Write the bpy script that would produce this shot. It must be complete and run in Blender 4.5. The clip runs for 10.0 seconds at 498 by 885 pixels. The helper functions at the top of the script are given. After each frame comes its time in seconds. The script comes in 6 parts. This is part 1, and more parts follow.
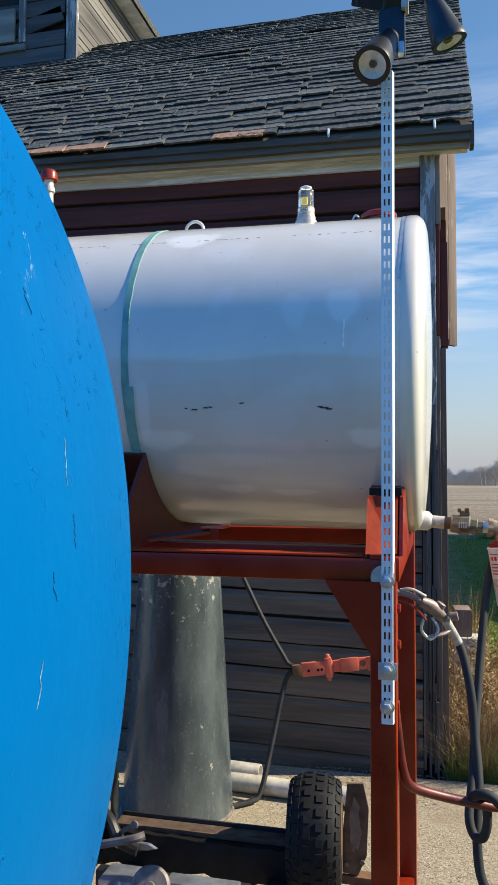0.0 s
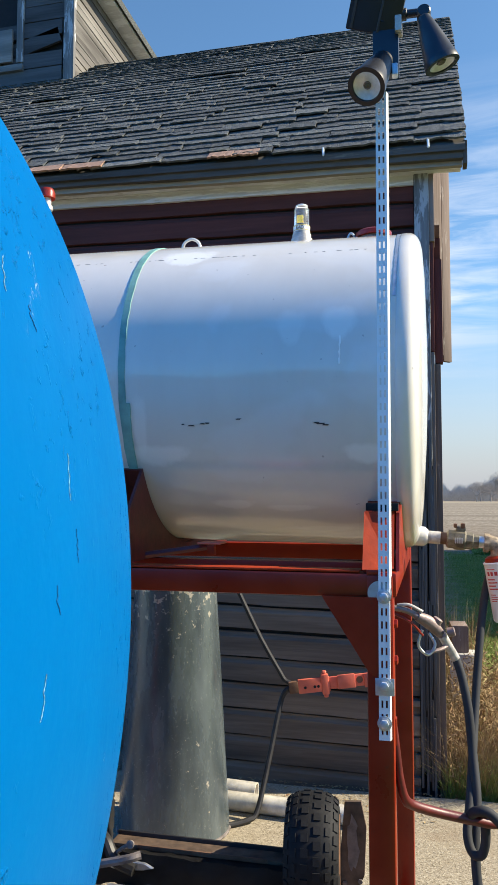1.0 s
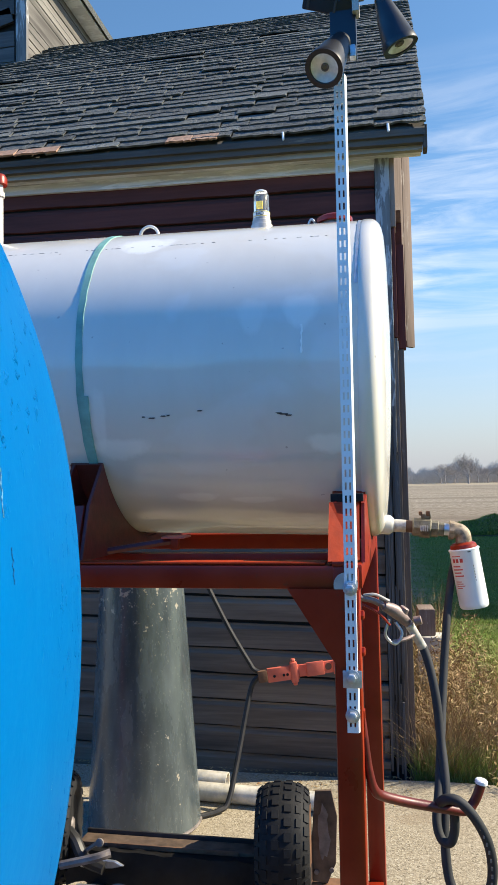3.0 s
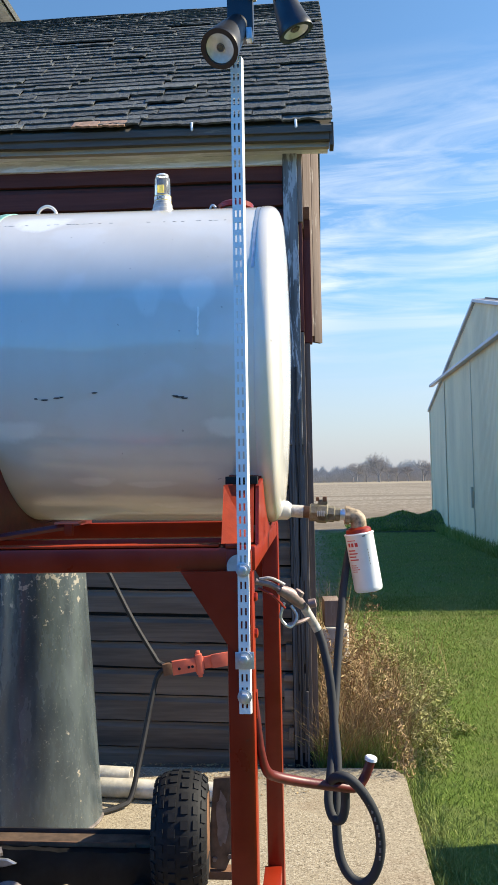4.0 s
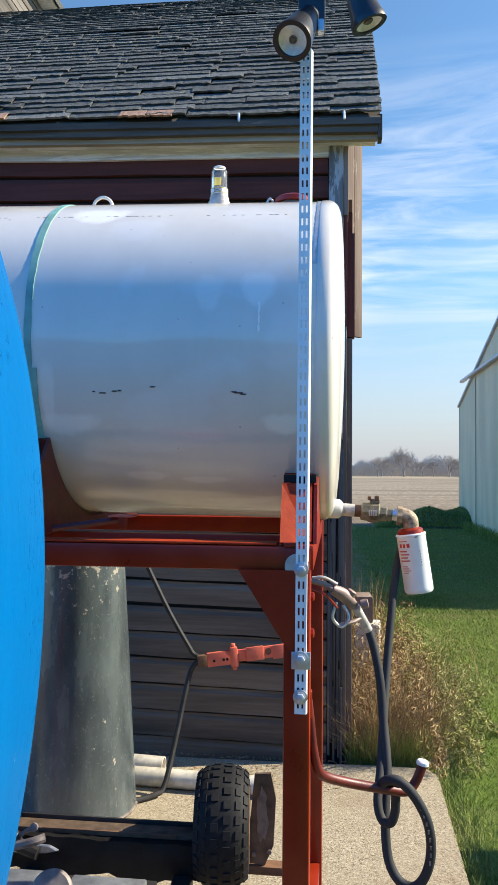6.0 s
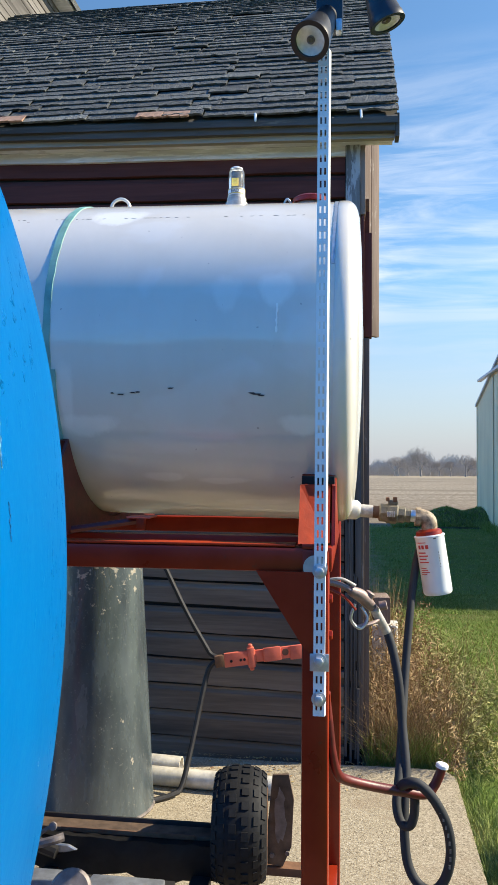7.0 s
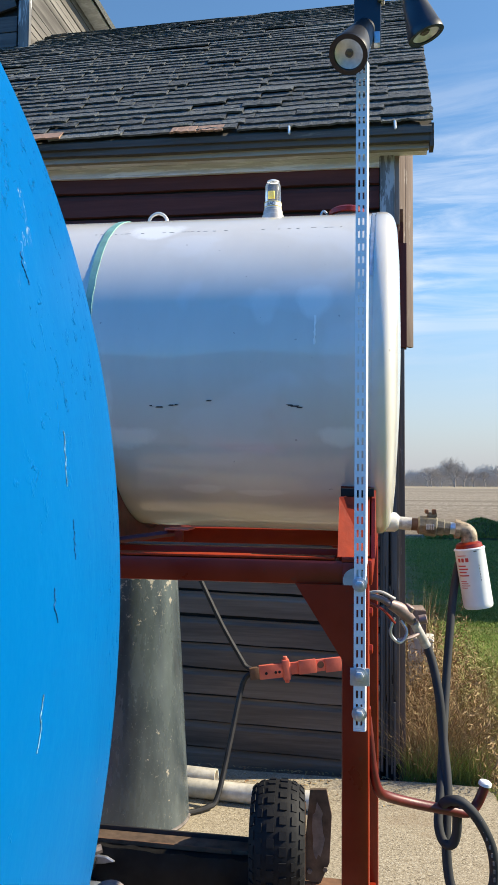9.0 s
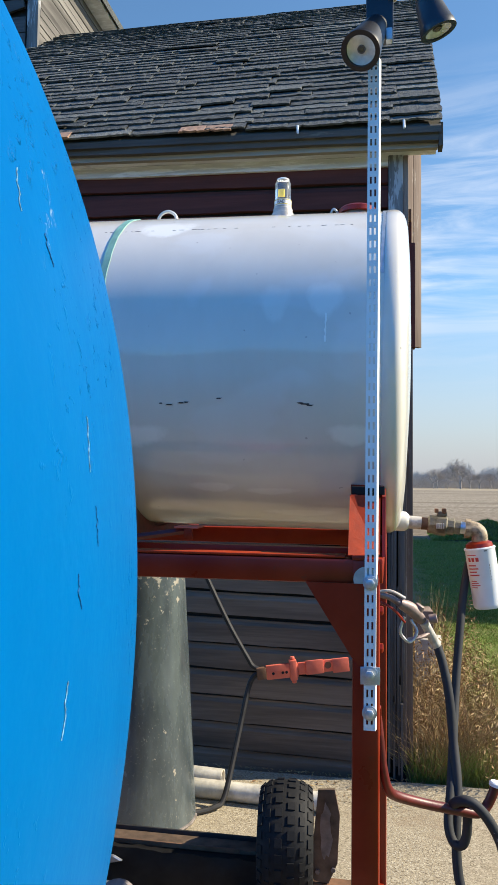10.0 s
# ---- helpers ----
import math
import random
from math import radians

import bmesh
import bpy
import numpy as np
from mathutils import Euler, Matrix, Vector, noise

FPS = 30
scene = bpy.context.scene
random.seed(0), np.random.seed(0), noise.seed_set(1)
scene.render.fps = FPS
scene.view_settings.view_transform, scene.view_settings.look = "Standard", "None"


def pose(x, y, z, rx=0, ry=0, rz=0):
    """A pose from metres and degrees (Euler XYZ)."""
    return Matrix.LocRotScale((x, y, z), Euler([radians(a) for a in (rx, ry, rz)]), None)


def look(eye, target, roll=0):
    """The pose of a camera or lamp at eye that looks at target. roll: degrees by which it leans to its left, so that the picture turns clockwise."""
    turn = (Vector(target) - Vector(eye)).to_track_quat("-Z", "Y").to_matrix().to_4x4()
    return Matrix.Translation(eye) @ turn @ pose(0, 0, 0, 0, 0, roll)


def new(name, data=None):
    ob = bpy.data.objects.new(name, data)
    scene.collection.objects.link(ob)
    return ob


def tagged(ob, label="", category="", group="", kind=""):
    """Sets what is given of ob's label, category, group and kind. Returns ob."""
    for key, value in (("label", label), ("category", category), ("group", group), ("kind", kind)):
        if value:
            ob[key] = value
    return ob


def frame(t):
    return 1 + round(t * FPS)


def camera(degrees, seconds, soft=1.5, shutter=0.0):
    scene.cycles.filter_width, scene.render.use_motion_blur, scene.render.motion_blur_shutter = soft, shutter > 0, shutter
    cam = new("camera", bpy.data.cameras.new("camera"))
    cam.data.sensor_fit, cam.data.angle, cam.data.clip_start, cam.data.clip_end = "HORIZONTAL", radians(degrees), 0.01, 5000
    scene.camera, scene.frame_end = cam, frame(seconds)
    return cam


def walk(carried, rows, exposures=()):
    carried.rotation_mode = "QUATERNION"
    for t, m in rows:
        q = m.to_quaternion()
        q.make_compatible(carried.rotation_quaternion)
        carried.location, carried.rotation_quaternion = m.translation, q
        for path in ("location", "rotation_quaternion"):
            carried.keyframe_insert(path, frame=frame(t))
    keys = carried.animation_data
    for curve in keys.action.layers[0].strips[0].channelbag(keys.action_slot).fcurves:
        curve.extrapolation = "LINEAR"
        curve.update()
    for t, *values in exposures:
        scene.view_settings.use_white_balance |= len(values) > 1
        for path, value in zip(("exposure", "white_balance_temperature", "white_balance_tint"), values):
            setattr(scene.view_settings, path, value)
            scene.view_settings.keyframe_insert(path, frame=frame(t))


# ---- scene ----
cam = camera(36.2, 10.0, soft=0.4)
PATH = [
    (0, (-0.0304, 0.441, 1.554), (-0.5077, 2.3802, 1.652), 0.2),
    (0.5, (-0.0283, 0.4401, 1.557), (-0.4957, 2.3811, 1.688), 0.2),
    (1, (-0.0318, 0.4328, 1.553), (-0.4971, 2.373, 1.693), 0.1),
    (1.5, (-0.0224, 0.4285, 1.549), (-0.4849, 2.3699, 1.684), -0.2),
    (2, (-0.0303, 0.4269, 1.532), (-0.4948, 2.3681, 1.649), -0.1),
    (2.5, (-0.031, 0.4359, 1.569), (-0.4413, 2.3911, 1.677), -0.8),
    (3.8, (-0.0003, 0.5093, 1.545), (-0.268, 2.4891, 1.644), -1.1),
    (4, (0.0165, 0.4855, 1.529), (-0.1448, 2.477, 1.626), -1.1),
    (4.5, (-0.0035, 0.471, 1.536), (-0.0749, 2.4671, 1.619), -0.6),
    (5, (-0.0568, 0.4731, 1.545), (-0.239, 2.4631, 1.624), 0.3),
    (5.5, (-0.064, 0.4896, 1.546), (-0.2781, 2.4763, 1.621), 0.4),
    (7, (-0.0703, 0.4932, 1.55), (-0.3381, 2.4739, 1.622), 0.4),
    (7.5, (-0.0723, 0.493, 1.553), (-0.36, 2.4713, 1.626), 0.3),
    (8, (-0.0801, 0.4904, 1.553), (-0.3905, 2.464, 1.633), 0.4),
    (8.5, (-0.0843, 0.4921, 1.553), (-0.4164, 2.4621, 1.642), 0.4),
    (9, (-0.0872, 0.4909, 1.554), (-0.4362, 2.4577, 1.653), 0.4),
    (9.5, (-0.0903, 0.4927, 1.553), (-0.4482, 2.4578, 1.656), 0.5),
    (10, (-0.0985, 0.4951, 1.546), (-0.4624, 2.4597, 1.648), 0.6),
]
EXPOSURES = [(0.0, 1.03), (0.5, 1.25), (2.5, 1.28), (4.5, 1.38), (10.0, 1.22)]
walk(cam, [(t, look(eye, target, roll)) for t, eye, target, roll in PATH], EXPOSURES)

# ---- world and sun ----
SUN = Vector((1.35, 0.29, 1.0)).normalized()      # towards the sun
SUN_EL = math.asin(SUN.z)
SUN_AZ = math.atan2(SUN.x, SUN.y)                  # clockwise from +y

world = bpy.data.worlds.new("sky")
scene.world = world
world.use_nodes = True
wt = world.node_tree
wt.nodes.clear()


def wn(kind, **kw):
    n = wt.nodes.new(kind)
    for k, v in kw.items():
        n.inputs[k].default_value = v
    return n


w_out = wn("ShaderNodeOutputWorld")
w_bg = wn("ShaderNodeBackground", Strength=0.105)
w_sky = wn("ShaderNodeTexSky")
w_sky.sky_type, w_sky.sun_disc = "NISHITA", False
w_sky.sun_elevation, w_sky.sun_rotation = SUN_EL, SUN_AZ
w_sky.air_density, w_sky.dust_density, w_sky.ozone_density = 1.0, 0.3, 3.0
w_tc = wn("ShaderNodeTexCoord")
w_map = wt.nodes.new("ShaderNodeMapping")
w_map.inputs["Scale"].default_value = (1.6, 1.6, 13.0)
w_map.inputs["Rotation"].default_value = (0.0, 0.15, 0.3)
w_noise = wn("ShaderNodeTexNoise", Scale=2.3, Detail=9.0, Roughness=0.62, Distortion=0.7)
w_ramp = wt.nodes.new("ShaderNodeValToRGB")
w_ramp.color_ramp.elements[0].position, w_ramp.color_ramp.elements[1].position = 0.42, 0.64
w_big = wn("ShaderNodeTexNoise", Scale=1.9, Detail=2.0)
w_bramp = wt.nodes.new("ShaderNodeValToRGB")
w_bramp.color_ramp.elements[0].position, w_bramp.color_ramp.elements[1].position = 0.36, 0.56
w_sep = wt.nodes.new("ShaderNodeSeparateXYZ")
w_low = wt.nodes.new("ShaderNodeMapRange")
w_low.inputs["From Min"].default_value, w_low.inputs["From Max"].default_value = 0.50, 0.22
w_mul = wt.nodes.new("ShaderNodeMath")
w_mul.operation = "MULTIPLY"
w_mul2 = wt.nodes.new("ShaderNodeMath")
w_mul2.operation = "MULTIPLY"
w_fac = wn("ShaderNodeMath")
w_fac.operation = "MULTIPLY"
w_fac.inputs[1].default_value = 0.92
w_mix = wt.nodes.new("ShaderNodeMixRGB")
w_mix.inputs["Color2"].default_value = (4.3, 4.45, 4.75, 1)
wl = wt.links.new
wl(w_tc.outputs["Generated"], w_map.inputs["Vector"])
wl(w_map.outputs["Vector"], w_noise.inputs["Vector"])
wl(w_tc.outputs["Generated"], w_big.inputs["Vector"])
wl(w_tc.outputs["Generated"], w_sep.inputs["Vector"])
wl(w_sep.outputs["Z"], w_low.inputs["Value"])
wl(w_noise.outputs["Fac"], w_ramp.inputs["Fac"])
wl(w_big.outputs["Fac"], w_bramp.inputs["Fac"])
wl(w_ramp.outputs["Color"], w_mul.inputs[0])
wl(w_bramp.outputs["Color"], w_mul.inputs[1])
wl(w_mul.outputs[0], w_mul2.inputs[0])
wl(w_low.outputs["Result"], w_mul2.inputs[1])
w_dir = wt.nodes.new("ShaderNodeVectorMath")
w_dir.operation = "DOT_PRODUCT"
w_dir.inputs[1].default_value = (0.55, 0.83, 0.0)
w_bank = wt.nodes.new("ShaderNodeMapRange")
w_bank.inputs["From Min"].default_value, w_bank.inputs["From Max"].default_value = 0.1, 0.7
w_mul3 = wt.nodes.new("ShaderNodeMath")
w_mul3.operation = "MULTIPLY"
wl(w_tc.outputs["Generated"], w_dir.inputs[0])
wl(w_dir.outputs["Value"], w_bank.inputs["Value"])
wl(w_mul2.outputs[0], w_mul3.inputs[0])
wl(w_bank.outputs["Result"], w_mul3.inputs[1])
w_clear = wt.nodes.new("ShaderNodeMapRange")     # no cloud near the horizon
w_clear.inputs["From Min"].default_value, w_clear.inputs["From Max"].default_value = 0.07, 0.19
w_mul4 = wt.nodes.new("ShaderNodeMath")
w_mul4.operation = "MULTIPLY"
wl(w_sep.outputs["Z"], w_clear.inputs["Value"])
wl(w_mul3.outputs[0], w_mul4.inputs[0])
wl(w_clear.outputs["Result"], w_mul4.inputs[1])
wl(w_mul4.outputs[0], w_fac.inputs[0])
wl(w_fac.outputs[0], w_mix.inputs["Fac"])
w_sat = wn("ShaderNodeHueSaturation", Hue=0.495, Saturation=1.12, Value=0.79)
wl(w_sky.outputs["Color"], w_sat.inputs["Color"])
w_deep = wn("ShaderNodeHueSaturation", Hue=0.514, Saturation=1.9, Value=1.8)   # deeper blue away from the sun
w_both = wt.nodes.new("ShaderNodeMixRGB")
wl(w_sky.outputs["Color"], w_deep.inputs["Color"])
wl(w_deep.outputs["Color"], w_both.inputs["Color1"])
wl(w_sat.outputs["Color"], w_both.inputs["Color2"])
wl(w_both.outputs["Color"], w_mix.inputs["Color1"])
w_hz = wt.nodes.new("ShaderNodeMapRange")
w_hz.inputs["From Min"].default_value, w_hz.inputs["From Max"].default_value = 0.0, 0.24
w_hz.inputs["To Min"].default_value, w_hz.inputs["To Max"].default_value = 0.96, 0.0
w_hmix = wt.nodes.new("ShaderNodeMixRGB")
w_hmix.inputs["Color2"].default_value = (2.05, 2.14, 2.42, 1)
wl(w_sep.outputs["Z"], w_hz.inputs["Value"])
w_side = wt.nodes.new("ShaderNodeMapRange")      # the haze glows towards the sun and fades away from it
w_side.inputs["From Min"].default_value, w_side.inputs["From Max"].default_value = -0.5, 0.3
w_side.inputs["To Min"].default_value, w_side.inputs["To Max"].default_value = 0.25, 1.0
w_hmul = wt.nodes.new("ShaderNodeMath")
w_hmul.operation = "MULTIPLY"
wl(w_dir.outputs["Value"], w_side.inputs["Value"])
wl(w_side.outputs["Result"], w_both.inputs["Fac"])
wl(w_hz.outputs["Result"], w_hmul.inputs[0])
wl(w_side.outputs["Result"], w_hmul.inputs[1])
wl(w_hmul.outputs[0], w_hmix.inputs["Fac"])
wl(w_mix.outputs["Color"], w_hmix.inputs["Color1"])
wl(w_hmix.outputs["Color"], w_bg.inputs["Color"])
wl(w_bg.outputs["Background"], w_out.inputs["Surface"])

sun_data = bpy.data.lights.new("sun", "SUN")
sun_data.energy, sun_data.angle, sun_data.color = 4.2, radians(0.5), (1.0, 0.905, 0.71)
sun_lamp = new("sun", sun_data)
sun_lamp.matrix_world = look(SUN * 60, (0, 0, 0))

# ---- materials ----


class Mat:
    """A node material with a principled shader and object coordinates."""

    def __init__(self, name, rough=0.6, metal=0.0, spec=0.5, coat=0.0):
        self.m = bpy.data.materials.new(name)
        self.m.use_nodes = True
        self.t = self.m.node_tree
        self.b = self.t.nodes["Principled BSDF"]
        self.b.inputs["Roughness"].default_value = rough
        self.b.inputs["Metallic"].default_value = metal
        self.b.inputs["Specular IOR Level"].default_value = spec
        if coat:
            self.b.inputs["Coat Weight"].default_value = coat
            self.b.inputs["Coat Roughness"].default_value = 0.06
        self.co = self.t.nodes.new("ShaderNodeNewGeometry").outputs["Position"]

    def link(self, a, b):
        self.t.links.new(a, b)

    def scaled(self, s):
        n = self.t.nodes.new("ShaderNodeMapping")
        n.inputs["Scale"].default_value = s if isinstance(s, tuple) else (s, s, s)
        self.link(self.co, n.inputs["Vector"])
        return n.outputs["Vector"]

    def noise(self, s, detail=4.0, rough=0.55, dist=0.0):
        n = self.t.nodes.new("ShaderNodeTexNoise")
        n.inputs["Scale"].default_value = 1.0
        n.inputs["Detail"].default_value = detail
        n.inputs["Roughness"].default_value = rough
        n.inputs["Distortion"].default_value = dist
        self.link(self.scaled(s), n.inputs["Vector"])
        return n.outputs["Fac"]

    def voronoi(self, s, out="Distance"):
        n = self.t.nodes.new("ShaderNodeTexVoronoi")
        n.inputs["Scale"].default_value = 1.0
        self.link(self.scaled(s), n.inputs["Vector"])
        return n.outputs[out]

    def ramp(self, fac, *stops):
        n = self.t.nodes.new("ShaderNodeValToRGB")
        e = n.color_ramp.elements
        while len(e) < len(stops):
            e.new(0.5)
        for el, (p, c) in zip(e, stops):
            el.position = p
            el.color = (c, c, c, 1) if isinstance(c, (int, float)) else (*c, 1)
        self.link(fac, n.inputs["Fac"])
        return n.outputs["Color"]

    def mix(self, fac, a, b, mode="MIX"):
        n = self.t.nodes.new("ShaderNodeMixRGB")
        n.blend_type = mode
        for s, v in ((n.inputs["Fac"], fac), (n.inputs["Color1"], a), (n.inputs["Color2"], b)):
            if isinstance(v, (int, float)):
                s.default_value = v if s.type == "VALUE" else (v, v, v, 1)
            elif isinstance(v, tuple):
                s.default_value = (*v, 1)
            else:
                self.link(v, s)
        return n.outputs["Color"]

    def math(self, op, a, b=0.0):
        n = self.t.nodes.new("ShaderNodeMath")
        n.operation = op
        for s, v in zip(n.inputs, (a, b)):
            if isinstance(v, (int, float)):
                s.default_value = v
            else:
                self.link(v, s)
        return n.outputs[0]

    def random(self):
        return self.t.nodes.new("ShaderNodeObjectInfo").outputs["Random"]

    def island(self):
        return self.t.nodes.new("ShaderNodeNewGeometry").outputs["Random Per Island"]

    def axis(self, k):
        n = self.t.nodes.new("ShaderNodeSeparateXYZ")
        self.link(self.co, n.inputs[0])
        return n.outputs[k]

    def colour(self, v):
        if isinstance(v, tuple):
            self.b.inputs["Base Color"].default_value = (*v, 1)
        else:
            self.link(v, self.b.inputs["Base Color"])
        return self

    def rough(self, v):
        self.link(v, self.b.inputs["Roughness"])
        return self

    def bump(self, h, strength=0.3, dist=0.005):
        n = self.t.nodes.new("ShaderNodeBump")
        n.inputs["Strength"].default_value = strength
        n.inputs["Distance"].default_value = dist
        self.link(h, n.inputs["Height"])
        self.link(n.outputs["Normal"], self.b.inputs["Normal"])
        return self


def mat_white_tank():
    k = Mat("white_tank_paint", 0.24, spec=0.45, coat=0.5)
    patch = k.ramp(k.noise((3.2, 6, 3.6), 3, 0.5, 0.4), (0.54, 0.0), (0.60, 1.0))
    stain = k.noise((9, 9, 2.0), 5, 0.6)
    fine = k.noise(120, 2)
    c = k.mix(k.ramp(stain, (0.35, 0.0), (0.8, 0.5)), (0.69, 0.642, 0.562), (0.59, 0.545, 0.47))
    c = k.mix(k.math("MULTIPLY", patch, 0.28), c, (0.76, 0.755, 0.73))
    # brushed-out dabs of fresher white and painted glints, with soft ragged edges: x, z, half width, half height,
    # strength
    rag = k.math("MULTIPLY", k.math("SUBTRACT", k.noise((34, 34, 16), 4, 0.65), 0.5), 1.1)
    front = k.t.nodes.new("ShaderNodeMapRange")
    front.inputs["From Min"].default_value, front.inputs["From Max"].default_value = 2.80, 2.70
    k.link(k.axis(1), front.inputs["Value"])
    # the last four, low on the tank, are painted reflections of sunlit ground
    for cx, cz, w, h, full in ((-0.254, 1.990, 0.046, 0.050, 0.5), (-0.378, 1.982, 0.038, 0.055, 0.28), (-0.745, 1.660, 0.085, 0.030, 0.45), (-0.790, 1.735, 0.022, 0.09, 0.3), (-0.190, 1.660, 0.060, 0.028, 0.45), (-0.705, 2.235, 0.085, 0.035, 0.7), (-0.560, 1.530, 0.060, 0.014, 0.35), (-0.405, 1.520, 0.070, 0.010, 0.35), (-0.150, 1.535, 0.036, 0.018, 0.35), (-0.33, 1.462, 0.10, 0.010, 0.35)):
        dx = k.math("MULTIPLY", k.math("SUBTRACT", k.axis(0), cx), 1 / w)
        dz = k.math("MULTIPLY", k.math("SUBTRACT", k.axis(2), cz), 1 / h)
        dx = k.math("MULTIPLY", dx, k.math("SUBTRACT", 1.0, k.math("MULTIPLY", dz, 0.42)))
        d = k.math("ADD", k.math("ADD", k.math("MULTIPLY", dx, dx), k.math("MULTIPLY", dz, dz)), rag)
        dab_glint = k.math("MULTIPLY", k.ramp(d, (0.40, full), (1.05, 0.0)), front.outputs["Result"])
        c = k.mix(dab_glint, c, (0.93, 0.90, 0.82))
    speck = k.ramp(k.noise(55, 2, 0.4), (0.76, 0.0), (0.79, 1.0))
    c = k.mix(k.math("MULTIPLY", speck, 0.5), c, (0.25, 0.2, 0.17))
    k.colour(c).rough(k.ramp(k.noise((4, 4, 7), 3), (0.3, 0.16), (0.7, 0.26)))
    return k.bump(k.mix(0.15, k.noise(5, 2), fine), 0.05, 0.006).m


def mat_blue():
    k = Mat("blue_gloss_paint", 0.40, spec=0.02)
    n = k.noise((6, 6, 2.2), 4, 0.6, 0.5)
    c = k.mix(k.ramp(n, (0.3, 0.0), (0.75, 1.0)), (0.000, 0.096, 0.302), (0.000, 0.112, 0.336))
    crack = k.math("ABSOLUTE", k.math("SUBTRACT", k.noise((12, 12, 6), 5, 0.7, 0.6), 0.5))
    line = k.ramp(crack, (0.0, 1.0), (0.0035, 0.0))
    gate = k.ramp(k.noise((5, 5, 4), 2), (0.56, 0.0), (0.60, 1.0))
    chip = k.ramp(k.noise((70, 70, 40), 3, 0.5), (0.745, 0.0), (0.76, 1.0))
    wear = k.math("MULTIPLY", line, gate)
    c = k.mix(k.math("MULTIPLY", wear, 0.22), c, (0.0, 0.05, 0.15))
    c = k.mix(k.math("MULTIPLY", chip, 0.15), c, (0.0, 0.06, 0.18))
    fleck = k.ramp(k.noise((30, 30, 34), 2), (0.58, 0.0), (0.61, 1.0))
    c = k.mix(k.math("MULTIPLY", k.math("MULTIPLY", line, gate), fleck), c, (0.55, 0.62, 0.60))
    k.colour(c)
    pimple = k.ramp(k.noise((95, 95, 80), 3, 0.6, 0.3), (0.60, 0.0), (0.72, 1.0))
    group = k.ramp(k.noise((7, 7, 6), 3), (0.46, 0.0), (0.60, 1.0))
    h = k.mix(0.6, k.noise((13, 13, 12), 5, 0.6), k.math("MULTIPLY", pimple, group))
    h = k.mix(0.10, h, k.math("SUBTRACT", 1.0, wear))
    return k.bump(h, 0.8, 0.0055).m


def mat_red():
    k = Mat("red_frame_paint", 0.34, spec=0.35)
    n = k.noise(9, 5, 0.6)
    c = k.mix(k.ramp(n, (0.3, 0.0), (0.75, 1.0)), (0.20, 0.014, 0.004), (0.28, 0.026, 0.007))
    rust = k.ramp(k.noise(38, 4, 0.65), (0.66, 0.0), (0.74, 1.0))
    c = k.mix(k.math("MULTIPLY", rust, 0.6), c, (0.12, 0.035, 0.02))
    k.colour(c).rough(k.ramp(n, (0.3, 0.26), (0.7, 0.42)))
    return k.bump(k.noise(70, 3), 0.15, 0.002).m


def mat_salmon():
    k = Mat("faded_red_paint", 0.55)
    c = k.mix(k.ramp(k.noise(22, 4, 0.6), (0.35, 0.0), (0.75, 1.0)), (0.72, 0.15, 0.085), (0.60, 0.11, 0.065))
    k.colour(c)
    return k.bump(k.noise(90, 3), 0.2, 0.002).m


def mat_plain(name, col, rough=0.5, metal=0.0, var=0.25, scale=25.0, bump=0.15, coat=0.0, spec=0.5):
    k = Mat(name, rough, metal, spec=spec, coat=coat)
    n = k.noise(scale, 5, 0.6)
    d = tuple(v * (1 - var) for v in col)
    u = tuple(min(1, v * (1 + var * 0.6)) for v in col)
    k.colour(k.mix(k.ramp(n, (0.3, 0.0), (0.72, 1.0)), d, u))
    return k.bump(k.noise(scale * 4, 3), bump, 0.002).m


def mat_wood(name, a, b, dark=(0.03, 0.026, 0.024), along="x", flakes=None, amount=0.5):
    k = Mat(name, 0.85, spec=0.2)
    grain = k.noise({"x": (2.2, 60, 70), "y": (60, 2.2, 70), "z": (70, 60, 2.2)}[along], 6, 0.65)
    wide = k.noise({"x": (0.9, 6, 9), "y": (6, 0.9, 9), "z": (9, 6, 0.9)}[along], 4, 0.6)
    c = k.mix(k.ramp(grain, (0.3, 0.0), (0.7, 1.0)), a, b)
    c = k.mix(k.ramp(wide, (0.40, 0.0), (0.68, 0.9)), c, dark)
    if flakes:
        f = k.noise((2.6, 7, 34) if along == "x" else (30, 7, 4), 6, 0.7, 0.4)
        c = k.mix(k.ramp(f, (amount, 0.0), (amount + 0.05, 1.0)), c, flakes)
    r = k.random()
    c = k.mix(0.35, c, k.mix(k.math("MULTIPLY", r, 1.0), dark, b), "MIX")
    k.colour(c)
    return k.bump(k.mix(0.5, grain, wide), 0.55, 0.006).m


def mat_shingle(use_island):
    k = Mat("asphalt_shingle", 0.92, spec=0.15)
    r = k.island() if use_island else k.random()
    grit = k.noise(150, 4, 0.75)
    blot = k.noise((24, 42, 42), 5, 0.75)
    c = k.ramp(r, (0.0, (0.045, 0.049, 0.052)), (0.40, (0.125, 0.132, 0.132)), (0.75, (0.085, 0.091, 0.093)), (1.0, (0.235, 0.243, 0.230)))
    c = k.mix(k.ramp(blot, (0.44, 0.0), (0.64, 0.75)), c, (0.21, 0.22, 0.205))
    c = k.mix(k.ramp(grit, (0.38, 0.75), (0.60, 0.0)), c, (0.035, 0.035, 0.036))
    moss = k.ramp(k.noise((3, 5, 5), 5, 0.65), (0.62, 0.0), (0.70, 0.5))
    c = k.mix(moss, c, (0.09, 0.10, 0.05))
    k.colour(c)
    return k.bump(k.mix(0.5, grit, k.noise(60, 4, 0.7)), 1.0, 0.012).m


